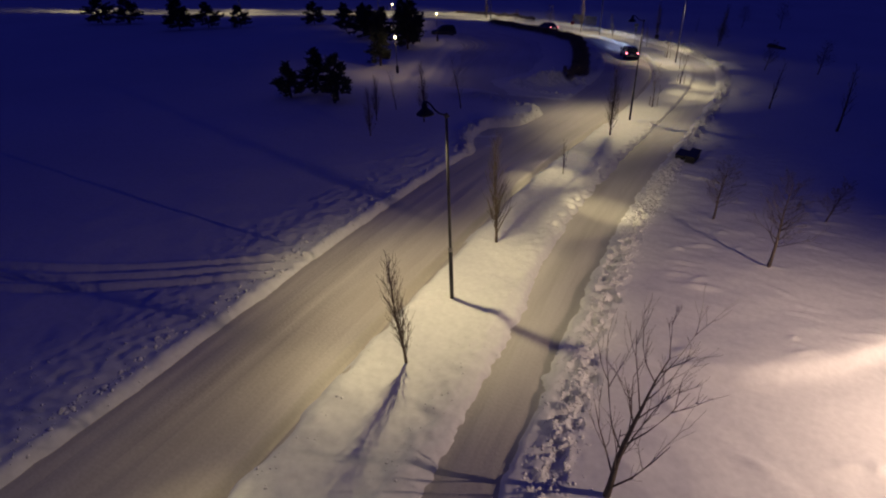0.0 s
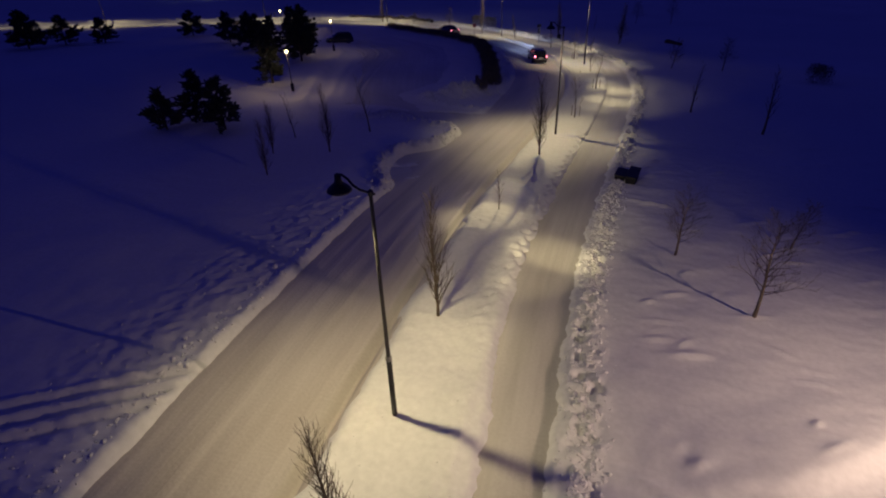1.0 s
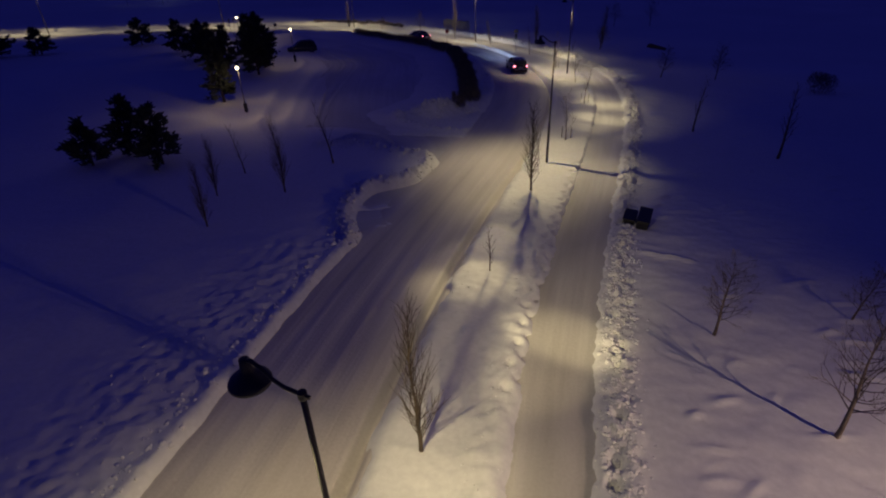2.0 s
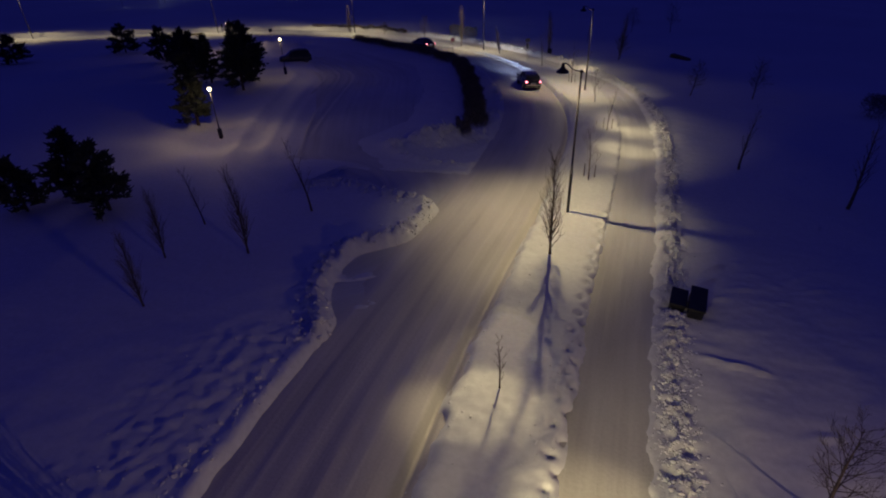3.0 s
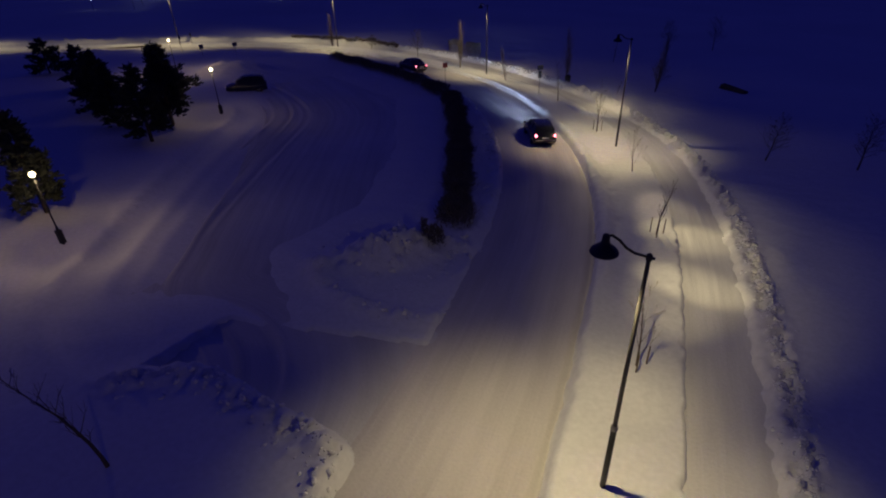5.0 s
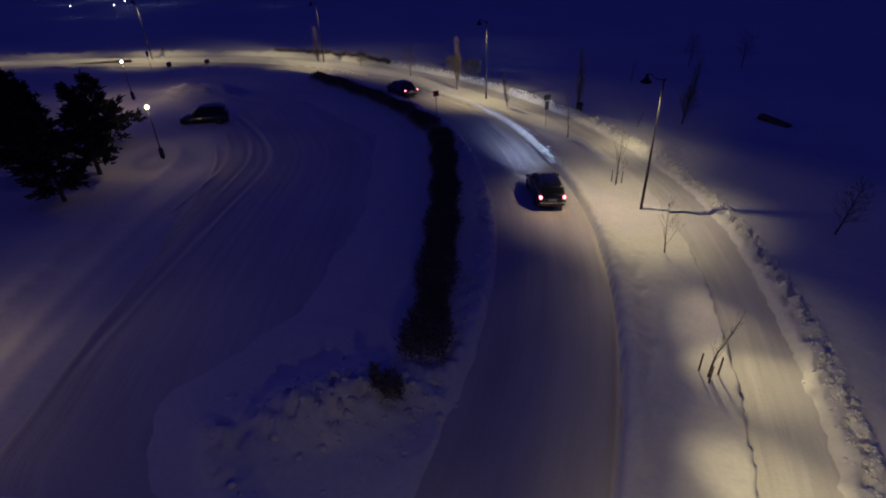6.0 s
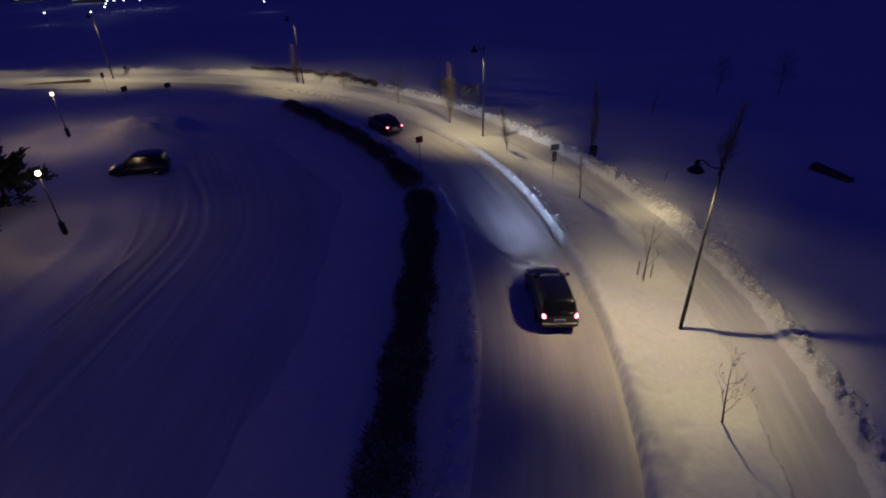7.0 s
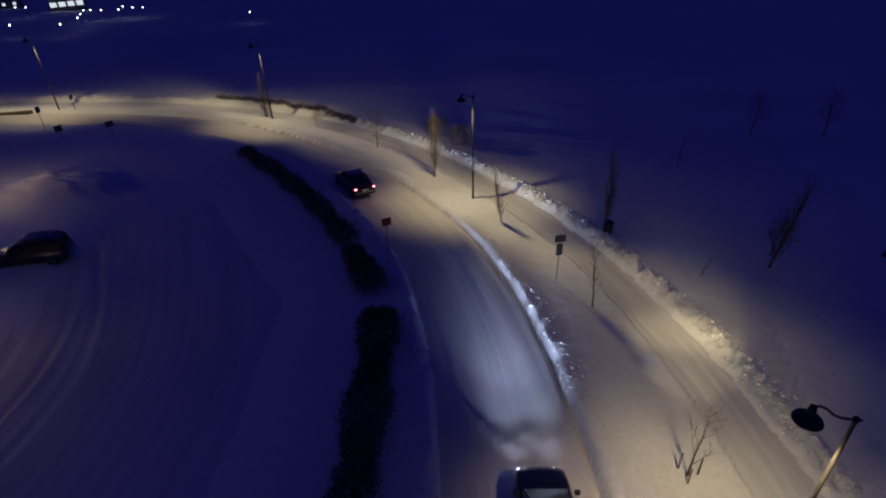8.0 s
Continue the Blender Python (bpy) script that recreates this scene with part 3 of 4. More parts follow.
def light_street_lamp(m, power, near, back, road, spill):
    """A wide light downwards and the two soft lobes that the reflector throws along road and path."""
    eye = (-0.92, 0, 7.74)
    for share, across, size, blend in ((0.74, -0.9, 106, 0.65), (0.22, -0.9, 114, 1.0), (0.05, -0.9, 140, 1.0)):
        lamp_light("street_light", "SPOT", power * share * STREET_DOWN, STREET_COLOUR, m @ look(eye, (across, back, 0)), 0.06, size, blend)
    if spill:
        lamp_light("street_light", "SPOT", power * spill * STREET_LOBE, STREET_COLOUR, m @ look(eye, (-9.5, 7.5, 0)), 0.06, 72, 1.0)
    if near:
        # a soft lobe and a narrow bright bar to each side, thrown over verge and path
        lobes = ((0.52, 1.2, 13.0, 30, 0.8, 1.0), (0.52, 1.2, -15.5, 26, 0.85, 1.0), (0.20, 0.6, 10.0, 66, 0.9, 1.0), (0.24 if power > 1.15 else 0.15, 0.6, -10.5, 66, 0.9, 1.0),
                 (1.05, 1.1, 12.6, 7.5, 3.0, 1.0), (1.4, 1.1, -16.2, 6.5, 3.2, 1.0), (road, -3.6, -11.0, 54, 0.9, 1.0))
    else:
        lobes = ((0.36, 0.6, 14.5, 40, 0.78, 1.0), (0.36, 0.6, -14.5, 40, 0.78, 1.0), (0.30, -0.8, 13.0, 66, 0.78, 1.0), (0.30, -0.8, -13.0, 66, 0.78, 1.0))
    for share, across, ahead, size, widen, blend in lobes:
        lobe = lamp_light("street_light", "SPOT", power * share * STREET_LOBE, STREET_COLOUR, m @ look(eye, (across, ahead, -FALL * ahead)), 0.06, size, blend)
        lobe.scale = (widen, 1, 1)


# place and the way the road runs there
LAMPS = [(-9.0, -14.0, 0, 1.35), (-8.96, 17.25, -9, 1.2), (-8.76, 48.25, -9, 1.05), (-10.07, 80.2, 13, 1.0), (-26.7, 105.9, 49, 0.9), (-53.4, 118.6, 76, 0.75),
         (-78.6, 113.6, 113, 0.75), (-107, 100.0, 118, 0.75), (-134, 85.0, 119, 0.75)]
first = None
for x, y, turn, power in LAMPS:
    m = pose(x, y, float(lie(x, y)) + 0.02, 0, 0, turn)
    lamp = copy_thing(first, m) if first else street_lamp(m)
    first = first or lamp
    light_street_lamp(m, power, y < 85, -1.2 if 40 < y < 60 else -0.3, 0.03 if 40 < y < 60 else 0.05, 0.042 if 40 < y < 60 else 0.0)

# the lamp that lights the field from the side
side_m = pose(15.5, 16.8, ground_z(15.5, 16.8) - 0.1, 0, 0, 20)
copy_thing(first, side_m)
lamp_light("side_light", "SPOT", SIDE_POWER, SIDE_COLOUR, side_m @ look((-0.9, 0, 7.55), (-5.6, 2.0, 0)), 0.05, 124, 1.0)


def park_lamp(m, power):
    lamp = empty("park_lamp", m, "short park lamp with a glowing globe head", "park lamp", "park lamps by the parking place")
    part("pole", tube(bmesh.new(), [(0, 0, -0.3), (0, 0, 1.0), (0, 0, 1.05), (0, 0, 3.75)], [0.06, 0.06, 0.04, 0.035], 10), DARKSTEEL, lamp, smooth=True)
    part("base_box", box(bmesh.new(), (-0.12, -0.12, 0.1), (0.12, 0.12, 0.85), 0.02), DARKSTEEL, lamp, "dark metal connection box")
    part("collar", turned(bmesh.new(), [(0.04, 3.68), (0.08, 3.70), (0.09, 3.75), (0.05, 3.77)], 12), DARKSTEEL, lamp)
    part("globe", turned(bmesh.new(), [(0.05, 3.76), (0.09, 3.78), (0.125, 3.83), (0.135, 3.89), (0.12, 3.95), (0.08, 4.00), (0.02, 4.02)], 16), PARKBULB, lamp, "glowing frosted globe", True)
    lamp_light("park_light", "SPOT", 0.35 * power * PARK_POWER, PARK_COLOUR, m @ pose(0, 0, 3.62), 0.14, 175, 0.2)
    for k in range(7):
        a = 2 * math.pi * k / 7 + 0.4
        lamp_light("park_light", "SPOT", 0.85 * power * PARK_POWER, PARK_COLOUR, m @ look((0, 0, 3.62), (8.5 * math.cos(a), 8.5 * math.sin(a), 0)), 0.14, 84, 1.0)
    return lamp


for x, y, power in ((-35.65, 54.7, 1.0), (-43.2, 77.3, 0.55), (-60.5, 92.0, 1.1)):
    park_lamp(pose(x, y, ground_z(x, y) - 0.02), power)


# ---- trees ----
def limb(rng, out, p, d, length, r, level, spread, up, thin):
    """Grow one limb and its twigs into a list of (points, radii)."""
    n = 4 if level < 2 else 3
    pts, rad = [p], [r]
    for i in range(n):
        d = (d + Vector((rng.gauss(0, 0.09), rng.gauss(0, 0.09), up * 0.12))).normalized()
        p = p + d * (length / n)
        pts.append(p)
        rad.append(max(0.0035, r * (1 - (i + 1) / n * 0.75)))
    out.append((pts, rad))
    if level <= 0:
        return
    for _ in range(thin[level - 1]):
        t = rng.uniform(0.25, 1.0)
        i = min(n - 1, int(t * n))
        q = pts[i].lerp(pts[i + 1], t * n - i)
        a = rng.uniform(0, 2 * math.pi)
        side = d.orthogonal().normalized()
        side.rotate(Matrix.Rotation(a, 3, d))
        limb(rng, out, q, (d + side * spread).normalized(), length * rng.uniform(0.35, 0.6), max(0.004, r * 0.42), level - 1, spread, up, thin)


def bare_tree(m, height, seed, shape, label, group, stakes=0, mat=BARK):
    """A leafless young tree: trunk, a crown of twigs, and the stakes that hold it."""
    rng = random.Random(seed)
    height = height * 1.06
    tree = empty("bare_tree", m, label, "tree", group)
    r0 = (0.011 if mat == BARK else 0.017) * height + 0.012
    n = 7
    lean = Vector((rng.gauss(0, 0.03), rng.gauss(0, 0.03), 1)).normalized()
    pts, rad = [Vector((0, 0, -0.3))], [r0 * 1.15]
    for i in range(n):
        lean = (lean + Vector((rng.gauss(0, 0.05), rng.gauss(0, 0.05), 0.06))).normalized()
        pts.append(pts[-1] + lean * ((height * 0.94 + 0.3) / n))
        rad.append(max(0.006, r0 * (1 - (i + 1) / n * 0.9)))
    part("trunk", tube(bmesh.new(), pts, rad, 7), mat, tree, smooth=True)
    out = []
    lo, count, spread, up, frac = {"column": (0.12, 74, 0.34, 1.0, 0.27), "round": (0.28, 36, 0.8, 0.55, 0.36), "fork": (0.22, 9, 0.5, 0.9, 0.42), "thin": (0.25, 18, 0.45, 0.8, 0.22), "vase": (0.10, 15, 0.38, 0.9, 0.55)}[shape]
    for k in range(count):
        t = lo + (1 - lo) * (k + rng.random()) / count
        f = t * n
        i = min(n - 1, int(f))
        q = pts[i].lerp(pts[i + 1], f - i)
        a = k * 2.4 + rng.uniform(-0.4, 0.4)
        d = Vector((math.cos(a) * spread, math.sin(a) * spread, 0.75 if shape != "round" else 0.5)).normalized()
        length = height * frac * (1.15 - 0.75 * t) * rng.uniform(0.75, 1.2)
        limb(rng, out, q, d, length, max(0.005, r0 * 0.34 * (1.1 - 0.7 * t)), 2 if shape in ("round", "fork", "vase") else 1, 0.45 if shape != "round" else 0.7, up,
             (4, 4) if shape == "round" else (4, 3))
    bm = bmesh.new()
    for p, r in out:
        tube(bm, p, r, 3, False)
    part("crown", bm, TWIG, tree, "leafless twigs")
    for k in range(stakes):
        a = 2 * math.pi * k / stakes + 0.5
        c, s = 0.38 * math.cos(a), 0.38 * math.sin(a)
        part("stake", tube(bmesh.new(), [(c, s, -0.2), (c, s, 0.85)], [0.035, 0.03], 6), WOOD, tree, "rough wooden support stake")
    return tree


ROADSIDE = "bare young trees along the road"
for i, (x, y, h, shape, stakes) in enumerate((
        (-8.43, 12.95, 4.1, "column", 0), (-9.43, 22.7, 5.0, "column", 0), (-9.54, 33.3, 2.1, "thin", 0), (-9.09, 43.2, 4.9, "column", 0),
        (-7.98, 53.9, 3.1, "fork", 3), (-7.28, 64.8, 3.2, "thin", 3), (-8.73, 74.5, 2.7, "fork", 0), (-11.8, 84.4, 3.4, "fork", 3),
        (-16.4, 94.1, 3.7, "thin", 0), (-23.6, 102.6, 3.4, "column", 0), (-31.1, 109.4, 5.4, "column", 0), (-38.7, 114.2, 3.5, "round", 0),
        (-47.4, 117.6, 2.0, "round", 0), (-54.8, 119.4, 4.8, "column", 0))):
    bare_tree(pose(x, y, ground_z(x, y)), h, 10 + i, shape,
              "small bare tree held by wooden stakes in roadside snow" if stakes else "slender bare young tree on the snowy verge", ROADSIDE, stakes)
for i, (x, y, h, shape) in enumerate(((-1.03, 10.9, 4.9, "vase"), (2.24, 26.33, 4.0, "round"), (-0.53, 30.9, 3.1, "round"), (4.7, 33.2, 2.2, "round"),
                                      (1.3, 57.6, 4.0, "thin"), (6.1, 52.6, 5.0, "thin"), (5.6, 79.3, 3.4, "round"), (0.1, 79.8, 3.1, "round"),
                                      (-7.1, 102.3, 5.8, "column"), (-16.9, 104.2, 5.4, "column"), (-6.9, 103.8, 3.0, "round"), (-11.0, 99.7, 1.4, "thin"),
                                      (-5.6, 131, 4.0, "round"), (1.0, 132, 4.4, "round"), (-12.4, 118.4, 2.5, "thin"))):
    bare_tree(pose(x, y, ground_z(x, y), 0, 6 if y < 12 else 3, 0), h, 60 + i, shape, "bare tree standing alone in the snow field", "bare trees in the field", 0, BIRCH if y < 85 else BARK)
for i, (x, y, h, shape) in enumerate(((-27.3, 41.5, 3.2, "thin"), (-23.2, 39.3, 4.4, "column"), (-22.5, 44.5, 4.6, "thin"), (-24.9, 34.2, 3.4, "column"), (-26.9, 37.9, 3.4, "column"))):
    bare_tree(pose(x, y, ground_z(x, y)), h, 90 + i, shape, "bare sapling in the dark snow by the parking place", "bare saplings by the parking place")


def conifer(m, height, width, seed):
    """A pine: trunk, whorls of drooping boughs, and a crown of needle tufts."""
    rng = random.Random(seed)
    tree = empty("pine_tree", m, "dark bushy pine tree standing in snow", "pine tree", "pines by the parking place")
    part("trunk", tube(bmesh.new(), [(0, 0, -0.3), (0.03, 0, height * 0.5), (0, 0.02, height * 0.97)], [0.02 * height + 0.03, 0.013 * height + 0.02, 0.01], 8), BARK, tree, smooth=True)
    verts, faces, boughs = [], [], bmesh.new()
    for k in range(int(18 * height)):
        t = (k + rng.random()) / (18 * height)
        z = height * (0.10 + 0.86 * t)
        full = 0.75 + 0.25 * t / 0.18 if t < 0.18 else max(0.0, 1 - (t - 0.18) / 0.84) ** 0.9
        reach = width * (0.55 + 0.65 * rng.random()) * full * (0.95 + 0.18 * math.sin(9 * t + seed)) + 0.08
        a = rng.uniform(0, 2 * math.pi)
        tip = Vector((math.cos(a) * reach, math.sin(a) * reach, z + reach * rng.uniform(-0.15, 0.3)))
        root = Vector((0, 0, z))
        tube(boughs, [root, root.lerp(tip, 0.6) + Vector((0, 0, -0.05)), tip], [0.022, 0.014, 0.005], 3, False)
        for _ in range(int(7 + 13 * reach)):
            c = root.lerp(tip, 0.3 + 0.78 * rng.random() ** 0.7) + Vector((rng.gauss(0, 0.10), rng.gauss(0, 0.10), rng.gauss(0.02, 0.09)))
            out = (tip - root).normalized() + Vector((rng.gauss(0, 0.6), rng.gauss(0, 0.6), rng.gauss(0.35, 0.4)))
            out.normalize()
            s = out.orthogonal().normalized()
            s.rotate(Matrix.Rotation(rng.uniform(0, 6.3), 3, out))
            ln, w = rng.uniform(0.18, 0.38), rng.uniform(0.05, 0.10)
            for q in (s, out.cross(s)):
                b = len(verts)
                verts += [c - q * w, c + q * w, c + out * ln + q * w * 0.5, c + out * ln * 1.25, c + out * ln - q * w * 0.5]
                faces.append((b, b + 1, b + 2, b + 3, b + 4))
    part("branchwork", boughs, BARK, tree)
    raw("crown", verts, faces, NEEDLE, tree, "dense dark green needles")
    return tree


for i, (x, y, h, w) in enumerate(((-38.1, 40.2, 3.0, 1.1), (-37.3, 43.0, 3.9, 1.3), (-33.7, 41.6, 3.9, 1.35), (-39.6, 57.2, 5.6, 1.25), (-43.4, 69.3, 5.4, 1.6), (-45.2, 73.6, 6.0, 1.6),
                                  (-49.0, 71.8, 4.7, 1.25), (-50.5, 79.3, 5.2, 2.0), (-53.6, 75.0, 4.6, 1.8), (-57.0, 78.0, 4.6, 1.8), (-75.5, 88.0, 3.8, 2.0),
                                  (-64.3, 83.0, 4.2, 1.8), (-83.5, 77.5, 3.6, 1.5), (-86.7, 73.3, 4.0, 1.9), (-87.4, 67.9, 5.0, 1.9), (-98.0, 76.4, 4.0, 1.8),
                                  (-104.8, 71.0, 4.4, 2.4), (-108.4, 67.9, 4.4, 2.4))):
    conifer(pose(x, y, ground_z(x, y)), h * 1.06, w * (1.12 if y > 60 else 1.0), 200 + i)


def hedge(points, width, height, seed, count, each=1.25):
    """A clipped leafless hedge: a row of shrubs, each a tuft of stems and dense thin twigs."""
    line = smooth_line(points, 0.25)
    m = pose(line[0][0], line[0][1], ground_z(*line[0]))
    thing = empty("hedge", m, "dark leafless clipped hedge along the snowy road", "hedge", "hedges beside the road")
    rng = random.Random(seed)
    inv = m.inverted()
    zs = [ground_z(x, y) for x, y in line]
    run = max(1, int(each / 0.25))
    starts = list(range(0, len(line), run))
    for first_k in starts:
        ks = range(first_k, min(first_k + run, len(line)))
        verts, faces = [], []
        for k in ks:
            stem = bmesh.new()
            x, y = line[k]
            tube(stem, [inv @ Vector((x + rng.uniform(-0.3, 0.3), y, zs[k] - 0.2)), inv @ Vector((x + rng.uniform(-0.4, 0.4), y + rng.uniform(-0.2, 0.2), zs[k] + height * 0.8))], [0.02, 0.008], 4, False)
            base = len(verts)
            verts += [v.co.copy() for v in stem.verts]
            stem.verts.index_update()
            faces += [tuple(base + v.index for v in f.verts) for f in stem.faces]
            stem.free()
        for _ in range(count // len(starts)):
            k = rng.choice(ks)
            u = rng.uniform(-1, 1)
            edge = width * (0.5 + 0.12 * math.sin(k * 0.31) + 0.06 * math.sin(k * 1.3))
            top = height * (0.92 + 0.10 * math.sin(k * 0.23 + 1) + 0.06 * math.sin(k * 0.9)) * (1 - 0.25 * abs(u) ** 3)
            t = np.array(line[min(k + 1, len(line) - 1)]) - np.array(line[max(k - 1, 0)])
            t = t / np.linalg.norm(t)
            px, py = line[k][0] + t[1] * u * edge + rng.uniform(-0.15, 0.15), line[k][1] - t[0] * u * edge + rng.uniform(-0.15, 0.15)
            c = inv @ Vector((px, py, zs[k] + rng.uniform(0.0, 1.0) ** 0.6 * top))
            d = Vector((rng.gauss(0, 0.5) + u * 0.3, rng.gauss(0, 0.5), rng.uniform(0.3, 1.0))).normalized()
            s = d.orthogonal().normalized()
            s.rotate(Matrix.Rotation(rng.uniform(0, 6.3), 3, d))
            ln, w = rng.uniform(0.14, 0.34), rng.uniform(0.010, 0.034)
            b = len(verts)
            verts += [c - s * w, c + s * w, c + d * ln]
            faces.append((b, b + 1, b + 2))
        raw("shrub", verts, faces, HEDGE, thing)
    return thing


hedge([(-17.3, 62.0), (-18.6, 67.0), (-20.3, 73.0), (-22.2, 79.0), (-24.0, 84.0), (-25.7, 88.2)], 1.5, 1.1, 1, 30000)
hedge([(-27.2, 90.6), (-28.8, 92.3), (-30.4, 94.0)], 1.4, 1.0, 2, 4500)
hedge([(-31.0, 94.8), (-35.5, 98.8), (-41.5, 103.2), (-48.0, 107.0)], 1.3, 0.85, 3, 13000)
tagged(hedge([(-64, 123.0), (-58, 123.2), (-50, 122.0), (-44, 120.0)], 0.8, 0.5, 4, 6000), "low dark scrub along the far bank", "scrub")
for i, (x, y, w) in enumerate(((-31.5, 117.6, 1.6), (-34.5, 119.0, 1.6), (14.3, 74.5, 1.6), (-17.7, 60.0, 0.8))):
    tagged(hedge([(x - 0.55 * w, y - 0.25 * w), (x + 0.55 * w, y + 0.25 * w)], w, 1.1 * w, 6 + i, int(1000 * w), 0.5), "dark leafless bush in the snow", "bush")


# ---- cars ----
def car_body(bm, stations):
    """A shell from cross sections: rows of y, half width, sill, shoulder, top, top half width."""
    loops = []
    for y, w, lo, sh, top, tw in stations:
        right = [(w * 0.80, lo), (w * 0.97, lo + 0.10), (w, (lo + sh) / 2), (w * 0.97, sh - 0.06), (w * 0.90, sh), (tw + 0.03, top - 0.05), (tw * 0.8, top), (0, top + 0.015)]
        loops.append([(px, y, pz) for px, pz in right] + [(-px, y, pz) for px, pz in right[-2::-1]])
    return rings(bm, loops)


def wheel(car, x, y, radius=0.32):
    side = 1 if x > 0 else -1
    hub = empty("wheel", pose(0, 0, 0), "", "")
    hub.parent = car
    hub.matrix_basis = pose(x, y, radius, 0, 90 * side, 0)
    part("tyre", turned(bmesh.new(), [(radius * 0.62, -0.10), (radius * 0.96, -0.10), (radius, -0.07), (radius, 0.07), (radius * 0.96, 0.10), (radius * 0.62, 0.10)], 20), RUBBER, hub, "black winter tyre")
    bm = turned(bmesh.new(), [(0.05, 0.085), (radius * 0.64, 0.085), (radius * 0.64, 0.02), (0.05, 0.04)], 20)
    for k in range(5):
        a = 2 * math.pi * k / 5
        tube(bm, [(0.03 * math.cos(a), 0.03 * math.sin(a), 0.10), (radius * 0.6 * math.cos(a), radius * 0.6 * math.sin(a), 0.092)], [0.03, 0.02], 5)
    part("rim", bm, ALLOY, hub, "grey alloy rim")


def slab(bm, corners, inward):
    """A thin pane from four corners."""
    a = [Vector(c) for c in corners]
    n = (a[1] - a[0]).cross(a[3] - a[0]).normalized() * inward
    return rings(bm, [a, [p + n for p in a]])


def make_car(m, kind, paint, label, lit, beam_gain=1.0):
    car = empty("car", m, label, "car", "cars")
    if kind == "wagon":
        st = [(-2.30, 0.70, 0.40, 0.78, 0.90, 0.55), (-2.24, 0.84, 0.28, 0.86, 1.02, 0.66), (-2.05, 0.88, 0.22, 0.92, 1.06, 0.72), (-1.0, 0.90, 0.20, 0.93, 1.02, 0.78), (0.2, 0.90, 0.20, 0.92, 1.0, 0.78),
              (0.95, 0.90, 0.20, 0.90, 0.99, 0.76), (1.5, 0.89, 0.20, 0.84, 0.90, 0.66), (2.05, 0.85, 0.24, 0.74, 0.78, 0.55), (2.28, 0.74, 0.30, 0.62, 0.66, 0.45), (2.36, 0.60, 0.36, 0.52, 0.56, 0.40)]
        roof = [(-2.10, 0.74, 1.02, 1.06), (-1.88, 0.70, 1.36, 1.40), (-1.6, 0.67, 1.44, 1.49), (-0.8, 0.66, 1.47, 1.52), (0.0, 0.64, 1.46, 1.50), (0.35, 0.62, 1.41, 1.45)]
        front_base, back = 1.12, -2.18
    elif kind == "saloon":
        st = [(-2.28, 0.70, 0.40, 0.78, 0.86, 0.55), (-2.20, 0.83, 0.30, 0.90, 0.98, 0.66), (-1.7, 0.88, 0.22, 0.94, 1.02, 0.72), (-1.0, 0.89, 0.20, 0.93, 1.02, 0.77), (0.2, 0.89, 0.20, 0.92, 1.0, 0.77),
              (0.95, 0.89, 0.20, 0.89, 0.98, 0.74), (1.5, 0.88, 0.20, 0.82, 0.88, 0.64), (2.05, 0.83, 0.24, 0.72, 0.76, 0.52), (2.25, 0.70, 0.32, 0.60, 0.64, 0.42)]
        roof = [(-1.35, 0.68, 1.22, 1.26), (-1.0, 0.65, 1.37, 1.41), (-0.4, 0.63, 1.41, 1.46), (0.1, 0.62, 1.40, 1.44), (0.35, 0.60, 1.36, 1.40)]
        front_base, back = 1.12, -1.78
    else:
        st = [(-2.25, 0.74, 0.44, 0.92, 1.06, 0.60), (-2.18, 0.88, 0.34, 0.98, 1.14, 0.70), (-1.9, 0.92, 0.28, 1.04, 1.18, 0.78), (-0.8, 0.94, 0.27, 1.05, 1.16, 0.82), (0.4, 0.94, 0.27, 1.04, 1.14, 0.82),
              (1.0, 0.93, 0.27, 1.02, 1.12, 0.78), (1.6, 0.92, 0.28, 0.98, 1.04, 0.70), (2.1, 0.88, 0.32, 0.86, 0.92, 0.58), (2.28, 0.76, 0.40, 0.74, 0.80, 0.50)]
        roof = [(-2.05, 0.78, 1.20, 1.24), (-1.90, 0.74, 1.66, 1.72), (-1.5, 0.72, 1.78, 1.84), (-0.5, 0.71, 1.82, 1.87), (0.2, 0.69, 1.78, 1.83), (0.5, 0.66, 1.70, 1.75)]
        front_base, back = 1.25, -2.14
    part("body", car_body(bmesh.new(), st), paint, car, smooth=True)
    base_z = st[4][4]
    # roof shell
    loops = [[(w, y, z0), (w * 0.9, y, z1 - 0.015), (w * 0.5, y, z1 + 0.01), (-w * 0.5, y, z1 + 0.01), (-w * 0.9, y, z1 - 0.015), (-w, y, z0)] for y, w, z0, z1 in roof]
    part("roof", rings(bmesh.new(), loops), paint, car, smooth=True)
    y1, w1, z1, _ = roof[-1]
    y0, w0, z0, _ = roof[1]
    part("windscreen", slab(bmesh.new(), [(-0.70, front_base, base_z - 0.02), (0.70, front_base, base_z - 0.02), (w1 - 0.02, y1, z1 + 0.02), (-w1 + 0.02, y1, z1 + 0.02)], -0.02), CARGLASS, car, "tinted windscreen")
    part("rear_window", slab(bmesh.new(), [(0.66, back, base_z + 0.02), (-0.66, back, base_z + 0.02), (-w0 + 0.03, y0 - 0.03, z0), (w0 - 0.03, y0 - 0.03, z0)], -0.02), CARGLASS, car, "tinted rear window")
    cuts = [front_base - 0.08, 0.20, -0.80, back + 0.18]
